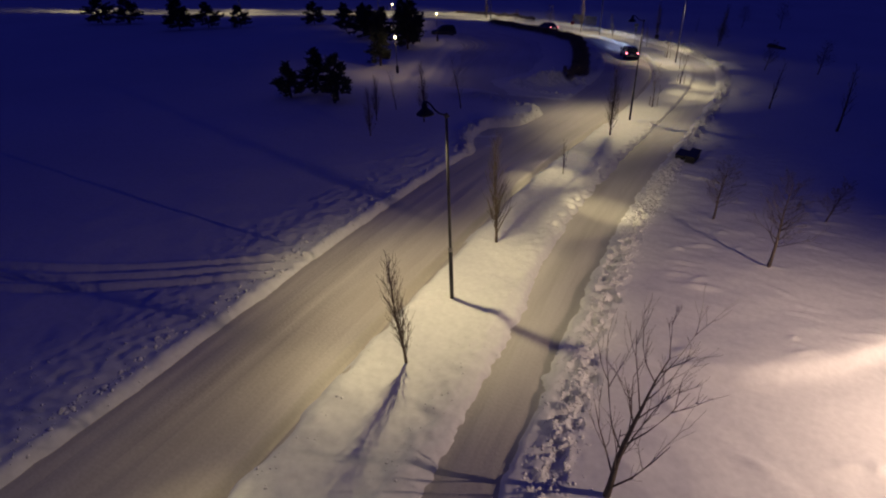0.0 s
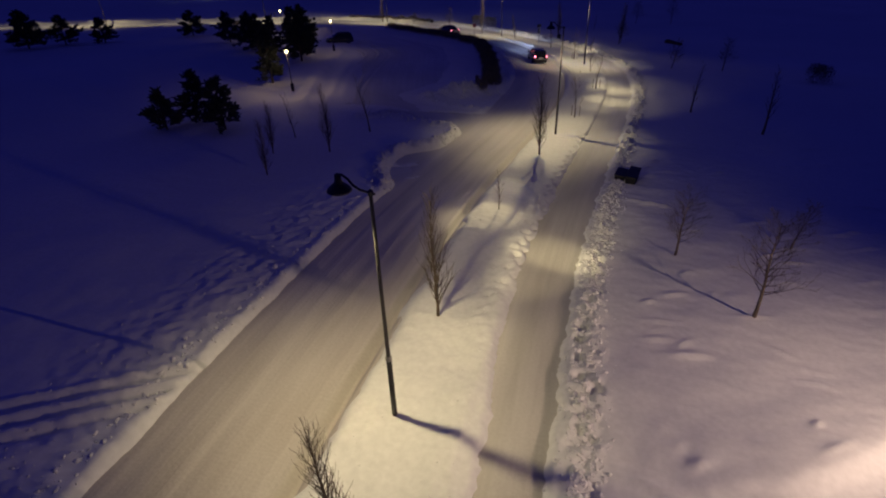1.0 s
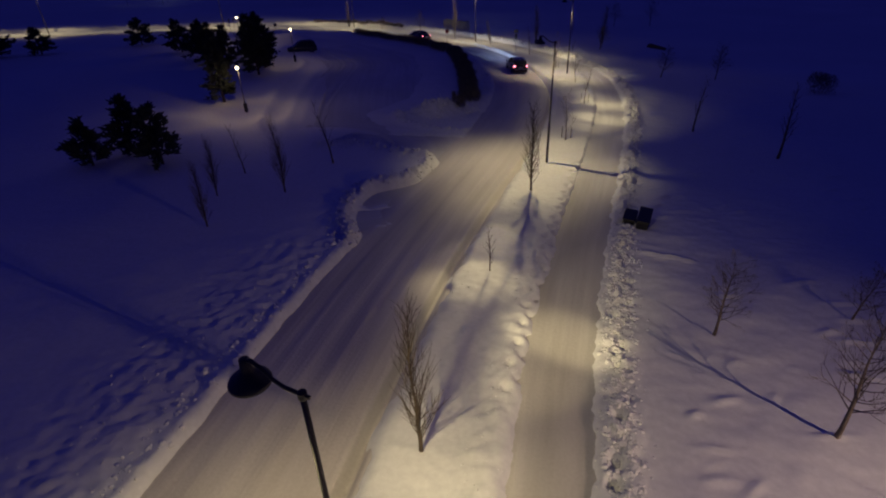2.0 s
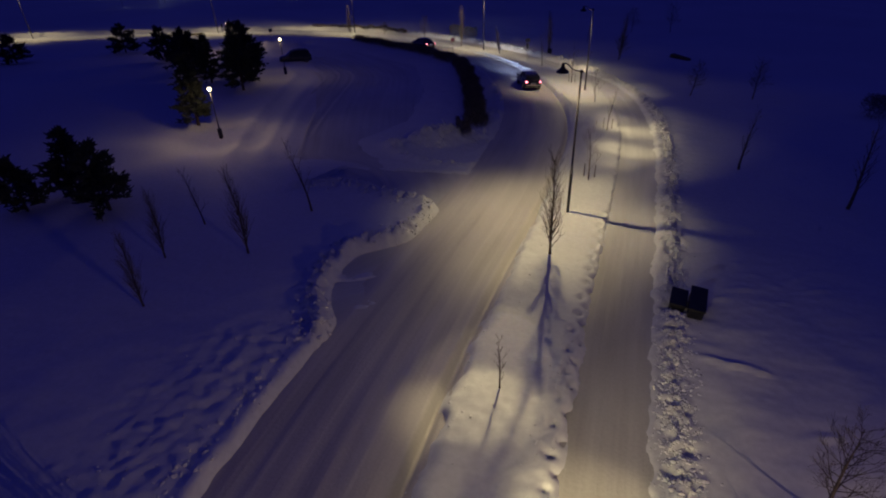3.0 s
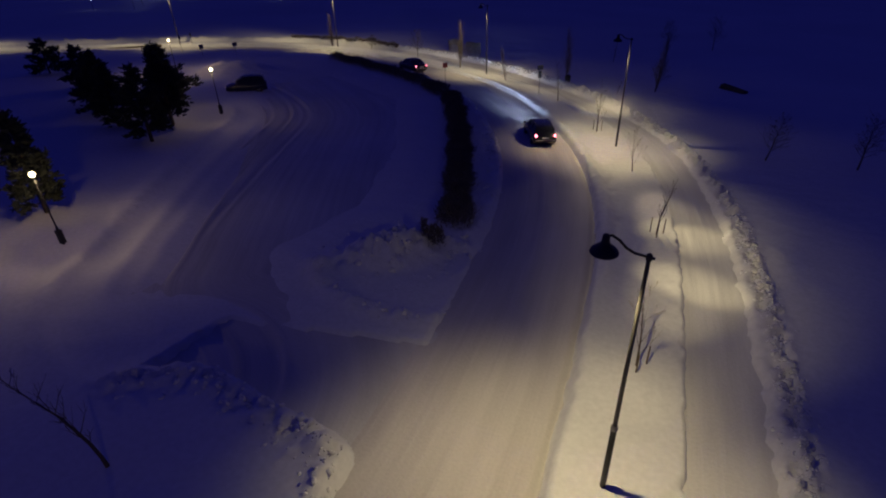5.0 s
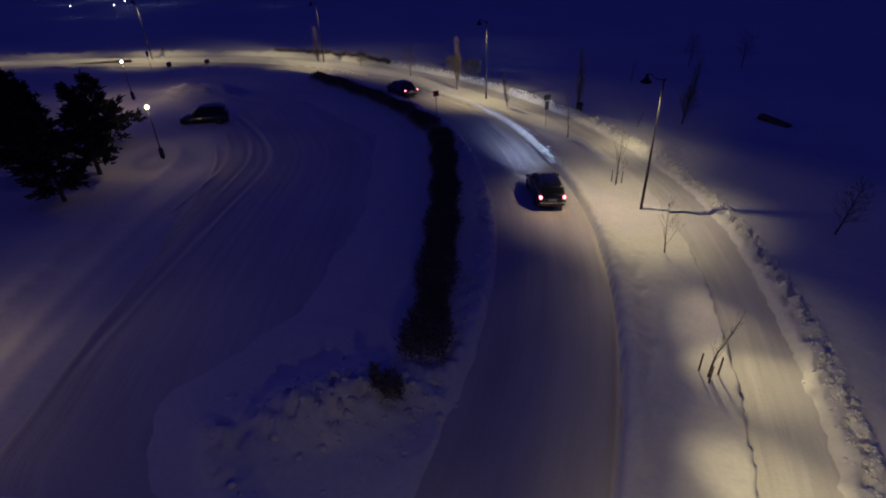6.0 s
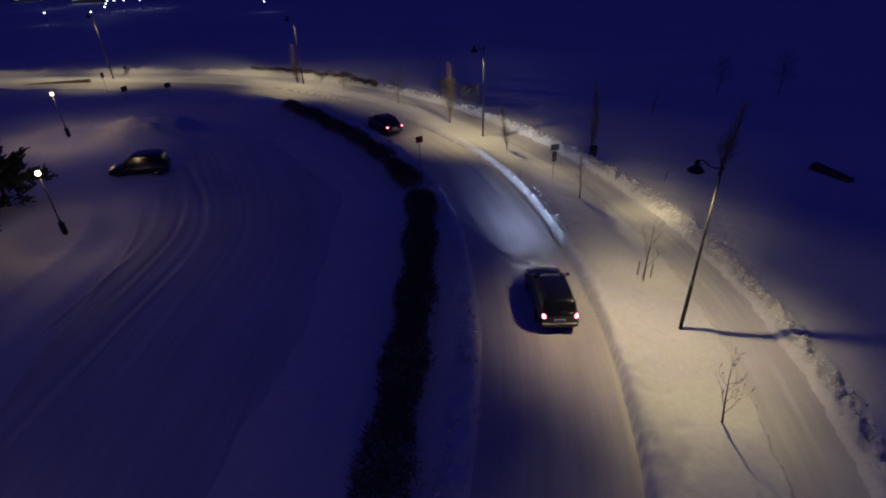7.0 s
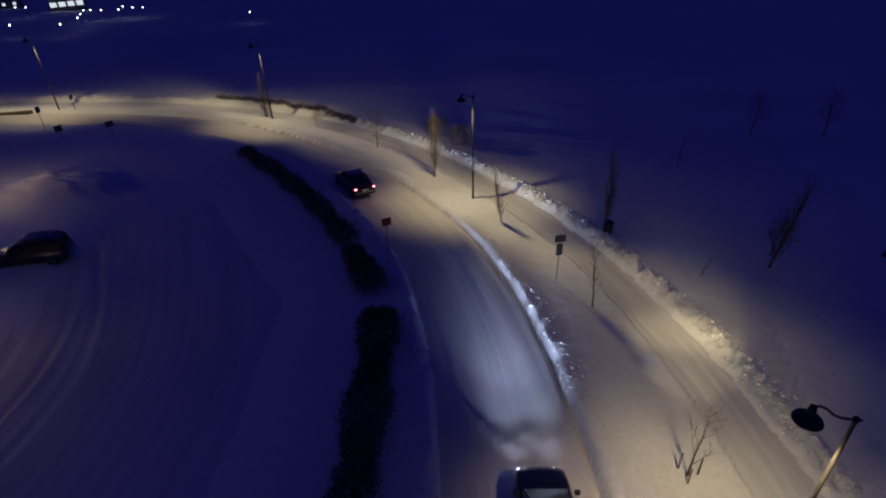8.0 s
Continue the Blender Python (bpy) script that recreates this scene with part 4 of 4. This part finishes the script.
    for s in (-1, 1):
        for a, b in zip(cuts, cuts[1:]):
            ta, tb = min(a, y1 - 0.02), max(b, y0)
            low, high = base_z - 0.01, min(z1, z0 + 0.05)
            q = [(s * 0.77, a - 0.03, low), (s * 0.77, b + 0.03, low), (s * 0.655, tb + 0.03, high), (s * 0.655, ta - 0.03, high)]
            part("side_window", slab(bmesh.new(), q if s < 0 else q[::-1], -0.02), CARGLASS, car, "tinted side window")
        for a in cuts:
            part("pillar", tube(bmesh.new(), [(s * 0.765, a, base_z - 0.03), (s * 0.66, min(max(a, y0), y1), z1 + 0.02)], [0.03, 0.028], 6), paint, car)
        part("mirror", box(bmesh.new(), (s * 0.98 - 0.09, 0.88, base_z - 0.03), (s * 0.98 + 0.09, 1.02, base_z + 0.11), 0.03), PLASTIC, car, "black wing mirror")
        part("head_light", box(bmesh.new(), (s * 0.58 - 0.15, st[-2][0] - 0.08, 0.46), (s * 0.58 + 0.13, st[-2][0] + 0.045, 0.58), 0.03), HEAD if lit else DARKLENS, car, "lit white headlight" if lit else "unlit headlight")
        tz = 0.80 if kind == "wagon" else 0.78
        part("tail_light", box(bmesh.new(), (s * 0.70 - 0.075, st[1][0] - 0.06, tz), (s * 0.70 + 0.075, st[1][0] + 0.10, tz + (0.17 if kind == "wagon" else 0.12)), 0.03), TAIL if lit else SIGNRED, car, "glowing red tail light" if lit else "unlit red tail light")
        part("door_seam", tube(bmesh.new(), [(s * 0.902, 0.20, 0.28), (s * 0.905, 0.20, 0.6), (s * 0.84, 0.20, st[4][3])], [0.008] * 3, 4), PLASTIC, car)
        for yh in (0.35, -0.65):
            part("door_handle", box(bmesh.new(), (s * 0.90 - 0.02, yh - 0.22, 0.78), (s * 0.90 + 0.02, yh - 0.06, 0.81), 0.006), paint, car)
        if kind != "saloon":
            part("roof_rail", tube(bmesh.new(), [(s * 0.60, roof[1][0] + 0.2, roof[2][3] - 0.03), (s * 0.60, roof[2][0] + 0.1, roof[2][3] + 0.05), (s * 0.59, -0.1, roof[4][3] + 0.05), (s * 0.58, 0.15, roof[4][3] - 0.02)], [0.02] * 4, 6), PLASTIC, car)
        for y in (-1.35, 1.38):
            wheel(car, s * 0.80, y, 0.32 if kind != "van" else 0.36)
    part("rear_bumper", box(bmesh.new(), (-0.80, st[0][0] - 0.05, 0.38), (0.80, st[1][0] + 0.05, 0.56), 0.05), paint, car)
    part("bumper_strip", box(bmesh.new(), (-0.74, st[0][0] - 0.065, 0.545), (0.74, st[1][0], 0.575), 0.008), CHROME, car, "bright bumper strip")
    part("number_plate", box(bmesh.new(), (-0.25, st[0][0] - 0.03, 0.66), (0.25, st[0][0] + 0.03, 0.77), 0.004), PLATE, car, "pale number plate")
    part("grille", box(bmesh.new(), (-0.40, st[-1][0] - 0.05, 0.42), (0.40, st[-1][0] + 0.02, 0.56), 0.02), PLASTIC, car)
    part("rear_wiper", tube(bmesh.new(), [(0.02, back - 0.02, base_z + 0.05), (0.36, back + 0.03, base_z + 0.13)], [0.012, 0.008], 4), PLASTIC, car)
    part("aerial", tube(bmesh.new(), [(0, roof[2][0], roof[2][3]), (0, roof[2][0] - 0.25, roof[2][3] + 0.22)], [0.008, 0.004], 4), PLASTIC, car)
    if lit:
        for s in (-1, 1):
            nose = (s * 0.62, st[-2][0] + 0.06, 0.64)
            for power, ahead, size, widen in ((90.0, 8.0, 80, 1.0), (1800.0, 10.5, 28, 1.9), (7200.0, 12.0, 15, 2.6), (7000.0, 16.0, 8.0, 3.0)):
                beam = lamp_light("head_beam", "SPOT", power * BEAM_POWER * beam_gain, BEAM_COLOUR, m @ look(nose, (s * 0.62 + s * 0.02 * ahead, nose[1] + ahead, 0)), 0.04, size, 1.0)
                beam.scale = (widen, 1, 1)
            lamp_light("tail_glow", "SPOT", 1.2, (1.0, 0.12, 0.16), m @ look((s * 0.70, st[1][0] - 0.12, 0.88), (s * 0.8, st[1][0] - 4.0, 0.3)), 0.05, 140, 0.8)
    return car


make_car(on_slope(-15.94, 80.0, float(lie(-15.94, 80.0)), 21), "wagon", CARPAINT, "black estate car with lit tail lights driving on packed snow", True)
make_car(on_slope(-35.6, 103.9, float(lie(-35.6, 103.9)), 50), "saloon", REDPAINT, "dark red saloon car with lit tail lights on the bend", True, 3.5)
make_car(on_slope(-47.6, 87.2, float(lie(-47.0, 87.2)) + 0.02, 124) @ Matrix.Scale(0.9, 4), "van", GREYPAINT, "dark parked people carrier in the snowy parking place", False)


# ---- signs, boxes and the far shore ----
def road_sign(m, height, boards, label):
    sign = empty("road_sign", m, label, "road sign", "road signs")
    part("post", tube(bmesh.new(), [(0, 0, -0.3), (0, 0, height)], [0.03, 0.03], 8), STEEL, sign, smooth=True)
    for z, w, h, mat in boards:
        board = part("board", box(bmesh.new(), (-w / 2, -0.05, z - h / 2), (w / 2, -0.03, z + h / 2), 0.008), mat, sign, "sign board seen from behind" if mat == SIGNBACK else "dark red sign board")
        part("bracket", box(bmesh.new(), (-w / 2 + 0.05, -0.03, z - 0.03), (w / 2 - 0.05, 0.04, z + 0.03)), STEEL, board)
    return sign


for x, y, h, turn, boards in (
        (-18.65, 96.1, 3.0, 30, [(2.75, 0.62, 0.45, SIGNBACK), (2.05, 0.36, 0.75, SIGNBACK)]),
        (-28.4, 94.9, 2.3, 45, [(2.1, 0.55, 0.50, SIGNRED)]),
        (-76.7, 114.1, 1.7, 100, [(1.45, 0.5, 0.5, SIGNBACK)]), (-73.0, 107.5, 2.3, 100, [(2.05, 0.5, 0.6, SIGNBACK)]),
        (-67.4, 105.0, 1.5, 80, [(1.2, 0.7, 0.6, SIGNBACK)]), (-63.6, 107.4, 1.7, 70, [(1.4, 0.7, 0.5, SIGNBACK)])):
    road_sign(pose(x, y, ground_z(x, y), 0, 0, turn), h, boards, "small road sign on a steel post in the snow")


def street_cabinet(m):
    """Two squat dark cabinets side by side, half buried in the ploughed ridge."""
    thing = empty("street_cabinet", m, "dark double street cabinet half buried in the snow ridge", "cabinet")
    for x, y0, y1, top in ((-0.34, -0.72, 0.30, 0.66), (0.30, -0.98, 0.46, 0.84)):
        body = part("body", box(bmesh.new(), (x - 0.26, y0, -0.3), (x + 0.26, y1, top), 0.03), PLASTIC, thing, "dark weathered housing")
        part("lid", box(bmesh.new(), (x - 0.30, y0 - 0.04, top), (x + 0.30, y1 + 0.04, top + 0.06), 0.02), DARKSTEEL, body)
        part("door", box(bmesh.new(), (x - 0.21, y0 - 0.02, 0.08), (x + 0.21, y0 + 0.01, top - 0.06), 0.008), DARKSTEEL, body)
        part("latch", box(bmesh.new(), (x + 0.12, y0 - 0.04, top * 0.5), (x + 0.16, y0 - 0.015, top * 0.5 + 0.1), 0.005), STEEL, body)
        for k in range(5):
            part("rib", box(bmesh.new(), (x + 0.262, y0 + 0.1 + 0.16 * k, 0.1), (x + 0.275, y0 + 0.16 + 0.16 * k, top - 0.1)), DARKSTEEL, body)
    return thing


street_cabinet(pose(-3.15, 40.4, ground_z(-3.15, 40.4) - 0.42, 0, 4, -8) @ Matrix.Scale(1.1, 4))


def waste_bin(m):
    thing = empty("waste_bin", m, "dark waste bin beside the path in snow", "waste bin")
    part("body", turned(bmesh.new(), [(0.24, -0.1), (0.28, 0.1), (0.33, 0.72), (0.30, 0.74), (0.24, 0.3)], 14), PLASTIC, thing, smooth=True)
    part("lid", turned(bmesh.new(), [(0.35, 0.74), (0.36, 0.78), (0.25, 0.90), (0.05, 0.94)], 14), DARKSTEEL, thing, smooth=True)
    return thing


waste_bin(pose(-16.6, 103.4, ground_z(-16.6, 103.4) - 0.02))


def log_bench(m, length, label):
    thing = empty("timber_stack", m, label, "timber stack", "low timber stacks")
    for k, (dx, dz) in enumerate(((-0.35, 0.15), (0, 0.16), (0.35, 0.14), (-0.18, 0.42), (0.18, 0.44))):
        n = 7
        part("beam", tube(bmesh.new(), [(dx + 0.02 * math.sin(i + k), -length / 2 + length * i / n, dz) for i in range(n + 1)], [0.17] * (n + 1), 8), WOOD, thing)
    return thing


log_bench(pose(1.0, 105.4, ground_z(1.0, 105.4) - 0.2, 0, 0, 40), 3.2, "dark snow-edged log lying in the field")
log_bench(pose(-84.2, 109.8, ground_z(-84.2, 109.8), 0, 0, -60), 8.0, "long low timber stack with snow on top by the far road")



def far_house(m, w, d, h, windows, label):
    house = empty("building", m, label, "building", "buildings on the far shore")
    part("wall", box(bmesh.new(), (-w / 2, -d / 2, -1), (w / 2, d / 2, h)), FACADE, house)
    bm = bmesh.new()
    rings(bm, [[(-w / 2 - 0.4, y, h), (w / 2 + 0.4, y, h), (0, y, h + w * 0.08)] for y in (-d / 2 - 0.4, d / 2 + 0.4)])
    part("roof", bm, CLOD, house, "snow-covered roof")
    for x, z, ww, wh in windows:
        win = part("window", box(bmesh.new(), (x - ww / 2 - 0.08, -d / 2 - 0.06, z - wh / 2 - 0.08), (x + ww / 2 + 0.08, -d / 2 + 0.02, z + wh / 2 + 0.08)), DARKSTEEL, house)
        part("pane", box(bmesh.new(), (x - ww / 2, -d / 2 - 0.08, z - wh / 2), (x + ww / 2, -d / 2 - 0.05, z + wh / 2)), LITGLASS, win, "brightly lit pane")
    return house


far_house(pose(-162, 184.5, float(lie(-162, 184.5)), 0, 0, 48), 8.4, 5, 3.2, [(-3.0 + 2.0 * k, 2.0, 1.5, 1.1) for k in range(4)], "low far building with a row of lit windows")
far_house(pose(-182, 182, float(lie(-182, 182)), 0, 0, 52), 8, 6, 2.8, [(-2.4 + 2.4 * k, 1.4, 0.7, 0.7) for k in range(3)], "low far house with a few lit windows")


def far_lamp(m):
    lamp = empty("far_lamp", m, "small far lamp post on the other shore", "street lamp", "far lamps")
    part("pole", tube(bmesh.new(), [(0, 0, -0.5), (0, 0, 2.5)], [0.04, 0.03], 6), DARKSTEEL, lamp)
    part("globe", turned(bmesh.new(), [(0.03, 2.5), (0.12, 2.54), (0.15, 2.62), (0.11, 2.70), (0.02, 2.74)], 10), FARLIGHT, lamp, "glowing globe")
    return lamp


far_first = None
for x, y in ((-158, 168), (-156, 169), (-138, 169), (-133, 164), (-128, 159), (-137, 170), (-135, 171), (-132, 173), (-136, 178), (-132, 177), (-130, 178), (-131, 147), (-123, 151), (-101, 179)):
    far_first = copy_thing(far_first, pose(x, y, float(lie(x, y)))) if far_first else far_lamp(pose(x, y, float(lie(x, y))))


# ---- clods of ploughed snow ----
def clods(name, places, label, seed):
    """Angular lumps of snow, thousands of them, half sunk where they were thrown."""
    rng = np.random.RandomState(seed)
    bm = bmesh.new()
    bmesh.ops.create_icosphere(bm, subdivisions=1, radius=1)
    bv = np.array([v.co[:] for v in bm.verts])
    bf = np.array([[v.index for v in f.verts] for f in bm.faces])
    bm.free()
    x, y, r = (np.array(c) for c in zip(*places))
    z = snow_height(x, y)
    n = len(x)
    jitter = 1 + 0.9 * (rng.rand(n, len(bv), 1) - 0.5)
    size = r[:, None, None] * (0.7 + 0.6 * rng.rand(n, 1, 3)) * np.array([1.2, 1.2, 0.95])
    v = bv[None] * jitter * size
    a = rng.rand(n) * 6.283
    c, s = np.cos(a)[:, None], np.sin(a)[:, None]
    v = np.stack([v[..., 0] * c - v[..., 1] * s, v[..., 0] * s + v[..., 1] * c, v[..., 2]], -1)
    v += np.stack([x, y, z - 0.42 * r], -1)[:, None]
    f = bf[None] + (np.arange(n) * len(bv))[:, None, None]
    me = bpy.data.meshes.new(name)
    v, f = v.reshape(-1, 3), f.reshape(-1, 3)
    me.vertices.add(len(v))
    me.vertices.foreach_set("co", v.ravel())
    me.loops.add(f.size)
    me.loops.foreach_set("vertex_index", f.ravel())
    me.polygons.add(len(f))
    me.polygons.foreach_set("loop_start", np.arange(0, f.size, 3))
    me.polygons.foreach_set("loop_total", np.full(len(f), 3))
    me.update(calc_edges=True)
    me.materials.append(CLOD)
    return tagged(new(name, me), label, "snow clods", kind="stuff")


crng = random.Random(12)


def scatter(line, s0, s1, offset, spread, count, small, large):
    """Places beside a line with a heavy tail of small sizes."""
    out = []
    for _ in range(count):
        p = beside(line, crng.uniform(s0, s1), offset + crng.gauss(0, spread))
        out.append((*p, small + (large - small) * crng.random() ** 3))
    return out


def arc(line, y):
    """Arc length along a line where it first reaches y."""
    return float(np.argmax(line[:, 1] > y))


clods("ridge_clods", scatter(PATH, arc(PATH, 5), arc(PATH, 46), PATH_HALF + 0.78, 0.33, 6800, 0.022, 0.085)
      + scatter(PATH, arc(PATH, 46), arc(PATH, 88), PATH_HALF + 0.75, 0.26, 2600, 0.025, 0.11)
      + scatter(PATH, arc(PATH, 88), arc(PATH, 88) + 60, PATH_HALF + 0.9, 0.45, 2600, 0.03, 0.12), "lumpy ridge of ploughed snow clods beside the footpath", 1)
clods("bank_clods", scatter(ROAD, arc(ROAD, 0), arc(ROAD, 36), -ROAD_HALF - 2.6, 1.3, 1600, 0.015, 0.05)
      + scatter(ROAD, arc(ROAD, 0), arc(ROAD, 36), -ROAD_HALF - 0.9, 0.25, 900, 0.02, 0.12), "scattered snow clods thrown over the roadside bank", 2)
clods("bay_clods", [(p[0] + crng.gauss(0, 0.35), p[1] + crng.gauss(0, 0.35), 0.03 + 0.09 * crng.random() ** 2) for p in BAY for _ in range(12)]
      + [(-19.5 + crng.gauss(0, 1.5), 59.2 + crng.gauss(0, 1.4), 0.03 + 0.13 * crng.random() ** 3) for _ in range(300)]
      + [(p[0] + crng.gauss(0, 0.2), p[1] + crng.gauss(0, 0.2), 0.03 + 0.12 * crng.random() ** 3) for p in ISLAND for _ in range(4)], "heaped snow clods round the bay and island", 3)
clods("verge_clods", scatter(ROAD, arc(ROAD, 0), arc(ROAD, 46), ROAD_HALF + 0.7, 0.4, 400, 0.015, 0.05)
      + scatter(ROAD, arc(ROAD, 84), arc(ROAD, 84) + 64, ROAD_HALF + 0.6, 0.30, 2700, 0.02, 0.085)
      + scatter(ROAD, arc(ROAD, 57), arc(ROAD, 57) + 50, -ROAD_HALF - 0.9, 0.6, 1300, 0.02, 0.13)
      + scatter(PATH, arc(PATH, 5), arc(PATH, 42), -PATH_HALF - 0.6, 0.4, 600, 0.015, 0.05), "snow clods along the edges of the verge", 4)
